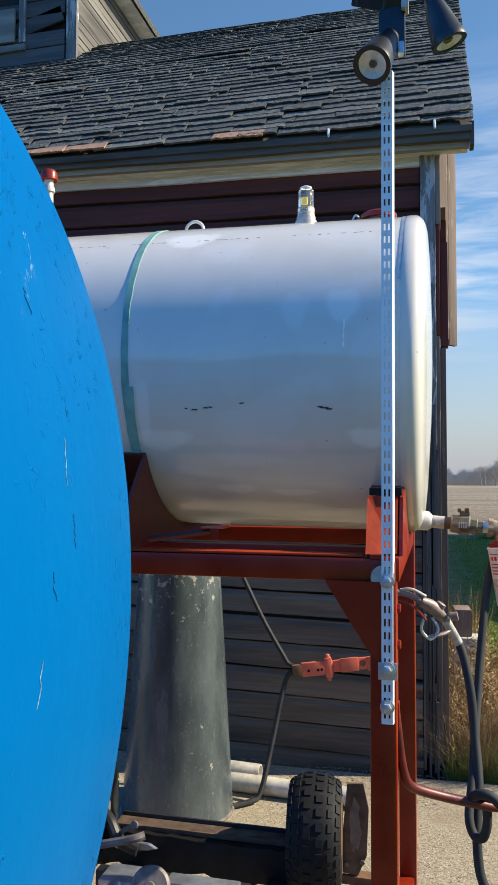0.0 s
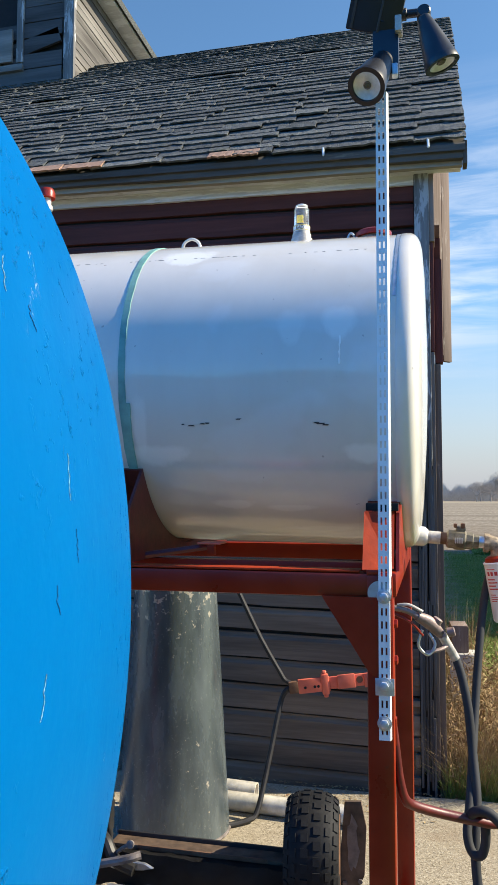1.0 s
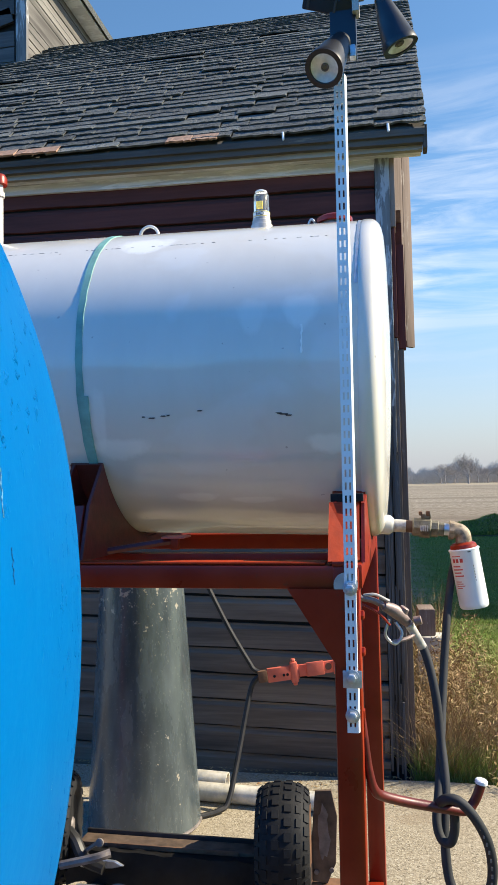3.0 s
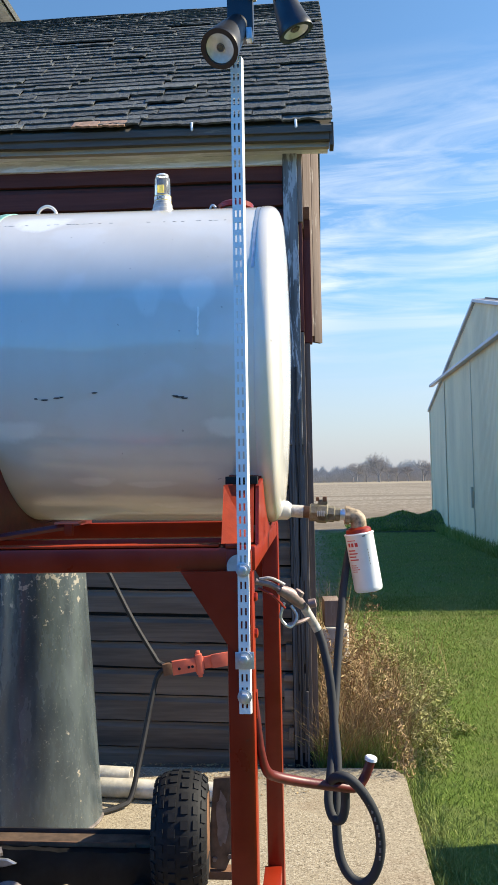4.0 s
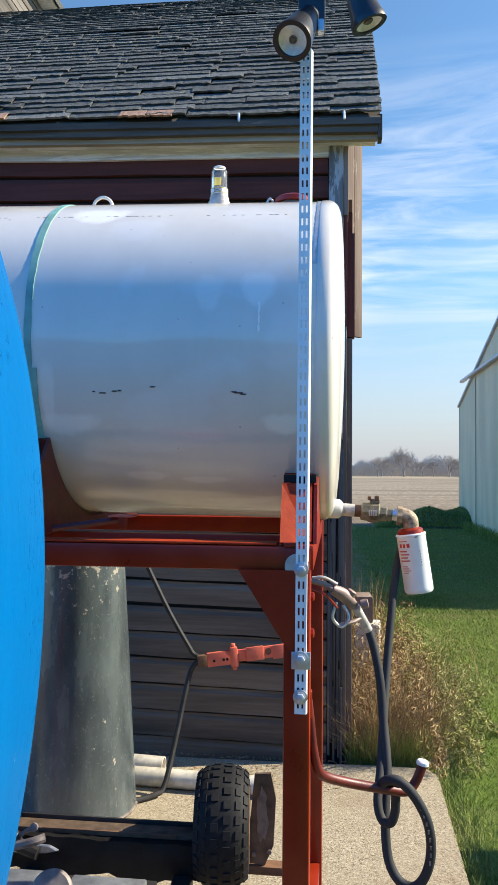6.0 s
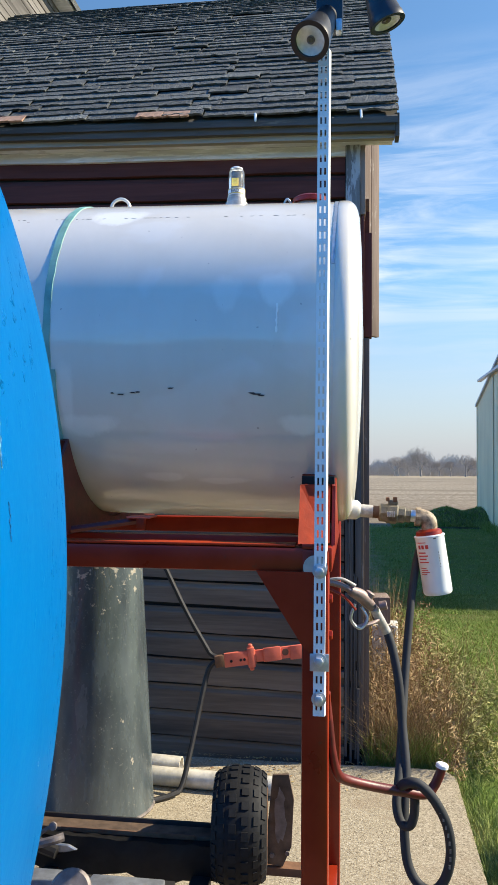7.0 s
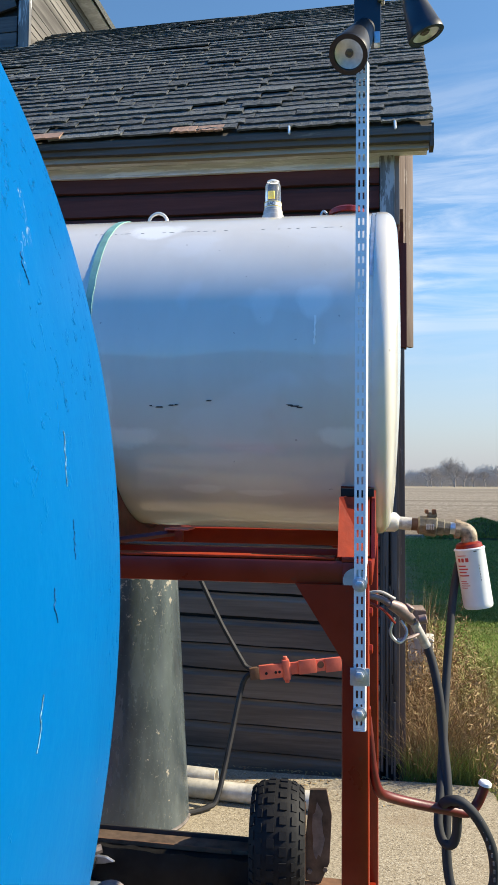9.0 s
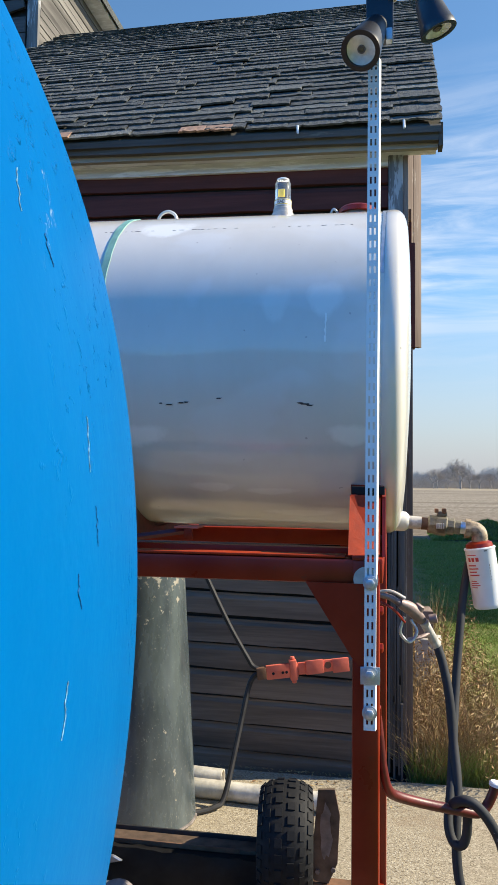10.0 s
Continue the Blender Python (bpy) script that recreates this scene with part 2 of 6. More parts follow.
def mat_concrete():
    k = Mat("concrete", 0.9, spec=0.2)
    v = k.voronoi(165, "Color")
    sep = k.t.nodes.new("ShaderNodeSeparateColor")
    k.link(v, sep.inputs[0])
    stone = k.ramp(sep.outputs[0], (0.0, (0.115, 0.092, 0.062)), (0.22, (0.26, 0.215, 0.148)), (0.7, (0.32, 0.27, 0.19)), (1.0, (0.46, 0.40, 0.295)))
    big = k.noise(2.2, 5, 0.6)
    c = k.mix(k.ramp(big, (0.35, 0.0), (0.75, 0.45)), stone, (0.29, 0.24, 0.165))
    dirt = k.ramp(k.noise((1.3, 2.2, 2), 5, 0.65), (0.56, 0.0), (0.72, 0.6))
    c = k.mix(dirt, c, (0.19, 0.125, 0.075))
    k.colour(c)
    return k.bump(k.mix(0.6, k.voronoi(170), k.noise(60, 4)), 0.5, 0.006).m


def mat_ground():
    k = Mat("ground", 0.95, spec=0.1)
    x, y = k.axis(0), k.axis(1)
    turf = k.mix(k.noise(14, 5, 0.65), (0.070, 0.115, 0.018), (0.14, 0.195, 0.036))
    turf = k.mix(k.ramp(k.noise(2.1, 4, 0.6), (0.45, 0.0), (0.7, 0.6)), turf, (0.13, 0.13, 0.055))
    dirt = k.mix(k.noise(28, 5, 0.65), (0.24, 0.155, 0.094), (0.44, 0.305, 0.195))
    yard = k.t.nodes.new("ShaderNodeMapRange")       # gravel, then dark soil and thin grass away from the pad, to cut bounce on the tank
    yard.inputs["From Min"].default_value, yard.inputs["From Max"].default_value = 0.75, 1.55
    k.link(k.math("ADD", y, k.math("MULTIPLY", k.noise(2.2, 4), 0.6)), yard.inputs["Value"])
    # unseen ground kept dark so that less warm light reaches the tank
    low_bounce = k.mix(k.noise(12, 5, 0.65), (0.030, 0.034, 0.018), (0.070, 0.066, 0.038))
    dirt = k.mix(yard.outputs["Result"], low_bounce, dirt)
    near = k.math("ADD", x, k.math("MULTIPLY", k.noise(3.0, 4), 0.9))
    c = k.mix(k.ramp(near, (0.35, 1.0), (0.98, 0.0)), turf, dirt)
    stub = k.mix(k.ramp(k.noise((3.2, 1.3, 1), 9, 0.85), (0.38, 0.0), (0.62, 1.0)), (0.10, 0.080, 0.055), (0.36, 0.305, 0.23))
    tilled = k.t.nodes.new("ShaderNodeMapRange")
    tilled.inputs["From Min"].default_value, tilled.inputs["From Max"].default_value = 62.0, 44.0
    k.link(k.math("ADD", y, k.math("MULTIPLY", k.noise((0.08, 0.2, 1), 4), 18.0)), tilled.inputs["Value"])
    stub = k.mix(k.math("MULTIPLY", tilled.outputs["Result"], 0.65), stub, k.mix(k.noise((2.0, 1.2, 1), 7, 0.8), (0.09, 0.066, 0.045), (0.24, 0.19, 0.135)))
    rows = k.noise((0.02, 0.14, 1), 4, 0.6)
    stub = k.mix(k.ramp(rows, (0.50, 0.0), (0.62, 0.6)), stub, (0.115, 0.09, 0.065))
    edge = k.math("ADD", y, k.math("MULTIPLY", k.noise(0.7, 4), 3.0))
    far = k.t.nodes.new("ShaderNodeMapRange")
    far.inputs["From Min"].default_value, far.inputs["From Max"].default_value = 24.6, 25.4
    k.link(edge, far.inputs["Value"])
    c = k.mix(far.outputs["Result"], c, stub)
    verge = k.t.nodes.new("ShaderNodeMapRange")
    verge.inputs["From Min"].default_value, verge.inputs["From Max"].default_value = 190.0, 200.0
    k.link(edge, verge.inputs["Value"])
    c = k.mix(verge.outputs["Result"], c, k.mix(k.noise((0.05, 0.05, 1), 4), (0.13, 0.11, 0.07), (0.42, 0.35, 0.25)))
    k.colour(c)
    return k.bump(k.noise(30, 5, 0.7), 0.8, 0.03).m


def mat_blades(name, a, b, c3):
    k = Mat(name, 0.7, spec=0.2)
    c = k.ramp(k.island(), (0.0, a), (0.6, b), (1.0, c3))
    patch = k.ramp(k.noise(1.4, 3), (0.42, 0.0), (0.68, 0.55))
    clump = k.ramp(k.noise(11, 4, 0.65), (0.40, 0.0), (0.66, 0.55))
    k.colour(k.mix(clump, k.mix(patch, c, c3), a))
    k.b.inputs["Transmission Weight"].default_value = 0.0
    return k.m


def mat_can():
    k = Mat("dark_green_steel", 0.42, 0.30)
    n = k.noise((9, 9, 2.5), 5, 0.6)
    c = k.mix(k.ramp(n, (0.35, 0.0), (0.7, 1.0)), (0.058, 0.073, 0.080), (0.122, 0.146, 0.150))
    scr = k.ramp(k.noise((90, 90, 75), 4, 0.7, 0.3), (0.615, 0.0), (0.645, 1.0))
    c = k.mix(k.math("MULTIPLY", scr, 0.34), c, (0.34, 0.34, 0.30))
    z = k.axis(2)
    band = k.t.nodes.new("ShaderNodeMapRange")
    band.inputs["From Min"].default_value, band.inputs["From Max"].default_value = 0.80, 1.10
    k.link(z, band.inputs["Value"])
    flake = k.noise((26, 26, 24), 5, 0.62)
    worn = k.ramp(k.math("ADD", flake, k.math("MULTIPLY", band.outputs["Result"], 0.14)), (0.685, 0.0), (0.71, 1.0))
    c = k.mix(worn, c, k.mix(k.noise(45, 3), (0.33, 0.28, 0.20), (0.52, 0.49, 0.43)))
    k.colour(c).rough(k.ramp(n, (0.3, 0.20), (0.7, 0.32)))
    return k.bump(k.mix(0.5, n, flake), 0.25, 0.006).m


def mat_ribbed(name, col, rough=0.45):
    k = Mat(name, rough, 0.0)
    n = k.noise((0.8, 0.8, 0.25), 5, 0.6)
    d = tuple(v * 0.78 for v in col)
    c = k.mix(k.ramp(n, (0.35, 0.0), (0.7, 1.0)), d, col)
    grime = k.ramp(k.noise((3, 3, 0.3), 4), (0.5, 0.0), (0.75, 0.3))
    k.colour(k.mix(grime, c, tuple(v * 0.6 for v in col)))
    return k.m


def mat_rubber(name="black_rubber", col=(0.009, 0.009, 0.010)):
    k = Mat(name, 0.7, spec=0.25)
    dust = k.ramp(k.noise(26, 5, 0.65), (0.5, 0.0), (0.8, 0.3))
    k.colour(k.mix(dust, col, (0.045, 0.04, 0.035)))
    return k.bump(k.noise(120, 3), 0.2, 0.002).m


WHITE = mat_white_tank()
BLUE = mat_blue()
RED = mat_red()
SALMON = mat_salmon()
ROD = mat_plain("dark_brown_rod", (0.030, 0.028, 0.027), 0.5, 0.3, 0.4, 18)
NOZZLE = mat_plain("worn_nozzle", (0.27, 0.20, 0.175), 0.5, 0.35, 0.35, 40, 0.3)
GALV = mat_plain("galvanised_steel", (0.62, 0.63, 0.64), 0.38, 0.75, 0.2, 40)
SLOT = mat_plain("slot_dark", (0.05, 0.05, 0.055), 0.7)
ZINC = mat_plain("zinc_bolt", (0.56, 0.57, 0.58), 0.38, 0.5, 0.2, 60)
PLASTIC = mat_plain("black_plastic", (0.018, 0.018, 0.020), 0.38, 0.0, 0.2, 30, 0.05)
PANEL = mat_plain("solar_panel", (0.008, 0.010, 0.018), 0.15, 0.0, 0.2, 30, 0.0, 0.6)
LENS = mat_plain("lamp_reflector", (0.78, 0.78, 0.77), 0.32, 0.25, 0.25, 50, 0.05, 0.8)
WALL_RED = mat_wood("dark_red_siding", (0.085, 0.030, 0.026), (0.13, 0.045, 0.038), (0.040, 0.018, 0.017))
MAROON_BOARD = mat_wood("maroon_board", (0.10, 0.028, 0.022), (0.155, 0.048, 0.038), (0.05, 0.020, 0.018), "z")
WALL_GREY = mat_wood("weathered_siding", (0.135, 0.096, 0.068), (0.245, 0.180, 0.130), (0.052, 0.038, 0.029))
TRIM = mat_wood("peeling_white_trim", (0.58, 0.57, 0.55), (0.74, 0.73, 0.71), (0.46, 0.45, 0.43), "x", (0.86, 0.86, 0.85), 0.50)
STRIP = mat_wood("bare_grey_brown_strip", (0.14, 0.105, 0.082), (0.24, 0.185, 0.15), (0.05, 0.04, 0.033), "z", (0.32, 0.27, 0.235), 0.60)
POST = mat_wood("peeling_post", (0.15, 0.145, 0.14), (0.28, 0.275, 0.27), (0.05, 0.047, 0.045), "z", (0.56, 0.57, 0.58), 0.52)
OLDPOST = mat_wood("rotten_post", (0.075, 0.066, 0.060), (0.175, 0.158, 0.145), (0.018, 0.016, 0.015), "z", (0.20, 0.185, 0.17), 0.62)
# brighter copy of the red frame paint, with sunlight put into the colour
RED_LIT = mat_plain("sunlit_red_paint", (0.31, 0.030, 0.006), 0.45, 0.0, 0.3, 30, 0.2, spec=0.2)
TAN = mat_wood("bare_brown_board", (0.19, 0.14, 0.115), (0.28, 0.215, 0.18), (0.10, 0.07, 0.055), "z", (0.38, 0.33, 0.29), 0.58)
GREYWOOD = mat_wood("grey_barn_board", (0.20, 0.185, 0.165), (0.34, 0.32, 0.29), (0.08, 0.075, 0.068))
# dormer front boards, darkened in colour because that face is in shade
DORMER_SHADED = mat_wood("shaded_dormer_board", (0.070, 0.067, 0.066), (0.145, 0.138, 0.134), (0.028, 0.026, 0.026))
SIDEWOOD = mat_wood("grey_barn_board_side", (0.13, 0.120, 0.108), (0.27, 0.25, 0.225), (0.035, 0.031, 0.028), "y")
FASCIA = mat_wood("black_stained_fascia", (0.092, 0.083, 0.073), (0.155, 0.140, 0.122), (0.048, 0.044, 0.040), "x", (0.24, 0.205, 0.155), 0.62)
DRIP = mat_wood("tan_stained_board", (0.31, 0.275, 0.22), (0.43, 0.385, 0.31), (0.16, 0.14, 0.12))
SHINGLE = mat_shingle(False)
SHINGLE_FAR = mat_shingle(True)
RUSTY = mat_plain("bare_brown_shingle", (0.34, 0.20, 0.13), 0.9, 0.0, 0.35, 40, 0.4)
CONCRETE = mat_concrete()
GROUND = mat_ground()
GRASS = mat_blades("grass_blades", (0.080, 0.138, 0.018), (0.172, 0.240, 0.040), (0.36, 0.37, 0.125))
DRY = mat_blades("dry_weeds", (0.19, 0.095, 0.045), (0.42, 0.29, 0.145), (0.31, 0.25, 0.105))
WEED = mat_blades("weed_leaves", (0.14, 0.165, 0.04), (0.26, 0.27, 0.075), (0.50, 0.42, 0.20))
CAN = mat_can()
PVC = mat_plain("white_pvc", (0.58, 0.535, 0.445), 0.45, 0.0, 0.45, 14, 0.25)
METAL_WALL = mat_ribbed("cream_metal_siding", (0.88, 0.71, 0.44))
METAL_SEAM = mat_ribbed("dull_metal_seam", (0.55, 0.49, 0.35))
METAL_ROOF = mat_ribbed("brown_metal_roof", (0.20, 0.16, 0.13))
METAL_TRIM = mat_ribbed("white_metal_trim", (0.52, 0.54, 0.58))
METAL_POST = mat_ribbed("blue_grey_metal", (0.17, 0.19, 0.27))
RUBBER = mat_rubber()
HOSE = mat_rubber("grey_hose", (0.032, 0.033, 0.035))
STEEL_DARK = mat_plain("dark_oily_steel", (0.035, 0.033, 0.032), 0.5, 0.3, 0.4, 14)
DARK_RUST = mat_plain("dark_rust", (0.13, 0.085, 0.055), 0.75, 0.2, 0.6, 18, 0.4)
RUST = mat_plain("rusty_steel", (0.17, 0.085, 0.045), 0.8, 0.2, 0.5, 16, 0.4)
GREYSTEEL = mat_plain("worn_grey_plate", (0.20, 0.17, 0.155), 0.6, 0.3, 0.5, 22, 0.3)
ALU = mat_plain("cast_aluminium", (0.50, 0.52, 0.54), 0.4, 0.8, 0.3, 30)
BRASS = mat_plain("dull_bronze_valve", (0.21, 0.18, 0.125), 0.6, 0.4, 0.6, 45, 0.5)
TAPE = mat_plain("taped_elbow", (0.36, 0.27, 0.17), 0.6, 0.0, 0.75, 60, 0.5)
PIPE = mat_plain("painted_pipe", (0.52, 0.48, 0.43), 0.5, 0.2, 0.45, 40, 0.3)
FILTER = mat_plain("white_filter_can", (0.80, 0.80, 0.79), 0.3, 0.0, 0.06, 20, 0.02)
DAB = mat_plain("touch_up_paint", (0.90, 0.87, 0.80), 0.4, 0.0, 0.05, 10, 0.02)
PRINT_RED = mat_plain("red_print", (0.55, 0.06, 0.05), 0.45)
PRINT_DARK = mat_plain("dark_print", (0.10, 0.09, 0.08), 0.5)
PRINT_GOLD = mat_plain("gold_print", (0.62, 0.46, 0.10), 0.45)
YELLOW = mat_plain("yellow_float", (0.85, 0.62, 0.05), 0.4, 0.0, 0.1)
# hose arm's own dark red; on the left saddle it paints in shade
MAROON = mat_plain("maroon_and_shaded_red", (0.125, 0.015, 0.012), 0.45, 0.0, 0.4, 30, 0.2)
WINDBREAK = mat_plain("reflection_blocker", (0.07, 0.06, 0.045), 0.95, 0.0, 0.4, 0.5)
TEAL = mat_plain("teal_strap", (0.17, 0.36, 0.31), 0.6, 0.0, 0.3, 18)
BLOCK = mat_plain("pale_concrete_block", (0.50, 0.47, 0.41), 0.9, 0.0, 0.35, 12, 0.5)
BARK = mat_plain("bare_tree_bark", (0.24, 0.21, 0.185), 0.95, 0.0, 0.3, 3)
BRUSH = mat_plain("far_brush", (0.50, 0.42, 0.33), 0.95, 0.0, 0.4, 0.4)
BANK = mat_plain("grassy_bank_soil", (0.060, 0.066, 0.026), 0.95, 0.0, 0.5, 6, 0.6)
CRACK = mat_plain("dark_blue_crack", (0.0, 0.065, 0.20), 0.6)
CRACK_PALE = mat_plain("pale_crack_edge", (0.22, 0.38, 0.48), 0.6, 0.0, 0.8, 160)
SEAM_GREY = mat_plain("grey_seam_scuff", (0.33, 0.31, 0.285), 0.6, 0.0, 0.4, 120)
CHIP = mat_plain("paint_chip", (0.05, 0.04, 0.045), 0.7)
DARK = mat_plain("dark_inside", (0.012, 0.012, 0.013), 0.9)
GLASS_K = Mat("clear_plastic", 0.05)
GLASS_K.b.inputs["Transmission Weight"].default_value = 0.9
GLASS_K.b.inputs["IOR"].default_value = 1.35
GLASS_K.colour((0.92, 0.95, 0.95))
CLEAR = GLASS_K.m

# ---- mesh helpers ----


def box(bm, x0, x1, y0, y1, z0, z1, m=None):
    made = bmesh.ops.create_cube(bm, size=1.0)["verts"]
    for v in made:
        v.co = Vector((x0 + (v.co.x + 0.5) * (x1 - x0), y0 + (v.co.y + 0.5) * (y1 - y0), z0 + (v.co.z + 0.5) * (z1 - z0)))
        if m is not None:
            v.co = m @ v.co
    return made


def rounded(bm, width=0.004, segments=2):
    bmesh.ops.bevel(bm, geom=bm.edges[:], offset=width, segments=segments, affect="EDGES", profile=0.6, clamp_overlap=True)
    return bm


def boxed(x0, x1, y0, y1, z0, z1, bevel=0.003, m=None):
    bm = bmesh.new()
    box(bm, x0, x1, y0, y1, z0, z1, m)
    if bevel:
        rounded(bm, bevel)
    return bm


def axes(d):
    d = Vector(d).normalized()
    s = Vector((0, 0, 1)) if abs(d.z) < 0.9 else Vector((1, 0, 0))
    a = d.cross(s).normalized()
    return d, a, d.cross(a).normalized()


def lathe(bm, base, direction, profile, n=24):
    """profile: rows of (distance along direction, radius)."""
    base = Vector(base)
    d, a, b = axes(direction)
    rings = []
    for h, r in profile:
        c = base + d * h
        if r < 1e-6:
            rings.append([bm.verts.new(c)])
        else:
            rings.append([bm.verts.new(c + (a * math.cos(i * math.tau / n) + b * math.sin(i * math.tau / n)) * r) for i in range(n)])
    for p, q in zip(rings, rings[1:]):
        for i in range(n):
            j = (i + 1) % n
            if len(p) == 1 and len(q) == 1:
                continue
            if len(p) == 1:
                bm.faces.new((p[0], q[j], q[i]))
            elif len(q) == 1:
                bm.faces.new((p[i], p[j], q[0]))
            else:
                bm.faces.new((p[i], p[j], q[j], q[i]))
    for ring in (rings[0], rings[-1]):
        if len(ring) > 1:
            bm.faces.new(ring)
    bmesh.ops.recalc_face_normals(bm, faces=bm.faces[:])
    return bm


def smooth_path(pts, n=8):
    """A Catmull-Rom line through the points."""
    p = [Vector(q) for q in pts]
    p = [2 * p[0] - p[1]] + p + [2 * p[-1] - p[-2]]
    out = []
    for i in range(1, len(p) - 2):
        a, b, c, d = p[i - 1:i + 3]
        for k in range(n):
            t = k / n
            out.append(0.5 * ((2 * b) + (c - a) * t + (2 * a - 5 * b + 4 * c - d) * t * t + (3 * b - a - 3 * c + d) * t ** 3))
    return out + [p[-2]]


def tube(bm, pts, r, n=10, smooth=8):
    line = smooth_path(pts, smooth) if smooth else [Vector(q) for q in pts]
    rings = []
    side = None
    for i, c in enumerate(line):
        d = (line[min(i + 1, len(line) - 1)] - line[max(i - 1, 0)]).normalized()
        if side is None:
            side = axes(d)[1]
        side = (side - d * side.dot(d)).normalized()
        up = d.cross(side)
        rr = r(i / (len(line) - 1)) if callable(r) else r
        rings.append([bm.verts.new(c + (side * math.cos(k * math.tau / n) + up * math.sin(k * math.tau / n)) * rr) for k in range(n)])
    for p, q in zip(rings, rings[1:]):
        for k in range(n):
            j = (k + 1) % n
            bm.faces.new((p[k], p[j], q[j], q[k]))
    bm.faces.new(rings[0])
    bm.faces.new(rings[-1])
    bmesh.ops.recalc_face_normals(bm, faces=bm.faces[:])
    return bm


def prism(bm, outline, axis, lo, hi):
    """An outline of 2D points pushed along an axis."""
    def put(p, v):
        return {"x": (v, p[0], p[1]), "y": (p[0], v, p[1]), "z": (p[0], p[1], v)}[axis]
    a = [bm.verts.new(put(p, lo)) for p in outline]
    b = [bm.verts.new(put(p, hi)) for p in outline]
    bm.faces.new(a)
    bm.faces.new(b)
    for i in range(len(a)):
        j = (i + 1) % len(a)
        bm.faces.new((a[i], a[j], b[j], b[i]))
    bmesh.ops.recalc_face_normals(bm, faces=bm.faces[:])
    return bm


def shade(me, angle=35):
    me.polygons.foreach_set("use_smooth", [True] * len(me.polygons))
    me.set_sharp_from_angle(angle=radians(angle))


def mesh_of(name, bm, material, smooth=True):
    me = bpy.data.meshes.new(name)
    bm.to_mesh(me)
    bm.free()
    me.materials.append(material)
    if smooth:
        shade(me)
    return me


def thing(name, label, category, group="", kind="", at=(0, 0, 0)):
    ob = new(name)
    ob.location = at
    ob.empty_display_size = 0.05
    return tagged(ob, label, category, group, kind)


def part(name, bm, material, parent, label="", smooth=True):
    ob = new(name, mesh_of(name, bm, material, smooth))
    ob.parent = parent
    if parent.parent is None:
        ob.matrix_parent_inverse = Matrix.Translation(-parent.location)
    if label:
        ob["label"] = label
    return ob


def solid(name, bm, material, label, category, kind="", smooth=True):
    ob = new(name, mesh_of(name, bm, material, smooth))
    return tagged(ob, label, category, kind=kind)


def raw(name, verts, faces, material, smooth=False):
    me = bpy.data.meshes.new(name)
    me.from_pydata(verts, [], faces)
    me.update()
    me.materials.append(material)
    return new(name, me)

# ---- ground and pad ----
G = -0.09            # lawn and dirt
PAD = -0.05          # concrete pad
rng = random.Random(7)
nrg = np.random.default_rng(5)

bm = bmesh.new()
bmesh.ops.create_grid(bm, x_segments=60, y_segments=60, size=1.0)
for v in bm.verts:
    sx, sy = v.co.x, v.co.y
    v.co = Vector((math.copysign(abs(sx) ** 3, sx) * 900, 3 + math.copysign(abs(sy) ** 3, sy) * 1400, G))
solid("ground", bm, GROUND, "green lawn and tan gravel running into a harvested tan field", "ground", "structure")

bm = bmesh.new()
prism(bm, [(-6.0, 1.95), (0.2, 1.98), (0.447, 1.96), (0.452, 2.2), (0.459, 3.65), (0.478, 4.66), (0.43, 4.745), (0.2, 4.755), (-0.2, 4.74), (-2.2, 4.73), (-6.0, 4.74)], "z", G - 0.1, PAD)
bmesh.ops.bevel(bm, geom=[e for e in bm.edges if all(abs(v.co.z - PAD) < 1e-4 for v in e.verts)], offset=0.012, segments=2, affect="EDGES")
solid("pavement", bm, CONCRETE, "worn exposed-aggregate concrete pad with dirt on it", "concrete pad", "structure")

# ---- barn ----
WY = 4.81            # face of the siding
BX0, BX1 = -8.0, -0.01
SAG = -0.024         # the old eaves drop towards the open corner


def sag(x):
    return SAG * (x + 0.05) if x > -4 else SAG * -3.95


wall = solid("wall_front", boxed(BX0, BX1, WY + 0.03, WY + 0.16, G - 0.05, 3.45, 0), DARK, "weathered dark barn wall of horizontal drop siding", "wall", "structure")
side_wall = solid("wall_side", boxed(BX1 - 0.12, BX1 + 0.0, WY + 0.165, 9.3, G - 0.05, 3.45, 0), WALL_GREY, "grey weathered barn side wall", "wall", "structure")
solid("wall_back", boxed(BX0, BX1, 9.3, 9.44, G - 0.05, 3.45, 0), WALL_GREY, "grey weathered barn back wall", "wall", "structure")
solid("wall_end", boxed(BX0 - 0.12, BX0, WY + 0.03, 9.44, G - 0.05, 3.45, 0), WALL_GREY, "grey weathered barn end wall", "wall", "structure")


def board_mesh(name, x0, x1, z0, z1, y, material, seed, thick=0.022, wave=0.004):
    """A worn horizontal board with an uneven lower edge and a tapered upper lip."""
    r = random.Random(seed)
    bm = bmesh.new()
    n = max(3, int((x1 - x0) / 0.16))
    rows = []
    for i in range(n + 1):
        x = x0 + (x1 - x0) * i / n
        d = sag(x)
        lo, out = z0 + d + r.uniform(-wave, wave), r.uniform(-0.003, 0.003)
        rows.append([bm.verts.new(c) for c in ((x, y - thick + out, lo), (x, y - thick + out, z1 + d - 0.030), (x, y - 0.008 + out, z1 + d - 0.012), (x, y - 0.006, z1 + d), (x, y + 0.02, z1 + d), (x, y + 0.02, lo))])
    for p, q in zip(rows, rows[1:]):
        for k in range(6):
            j = (k + 1) % 6
            bm.faces.new((p[k], p[j], q[j], q[k]))
    bm.faces.new(rows[0])
    bm.faces.new(rows[-1])
    bmesh.ops.recalc_face_normals(bm, faces=bm.faces[:])
    return mesh_of(name, bm, material, False)


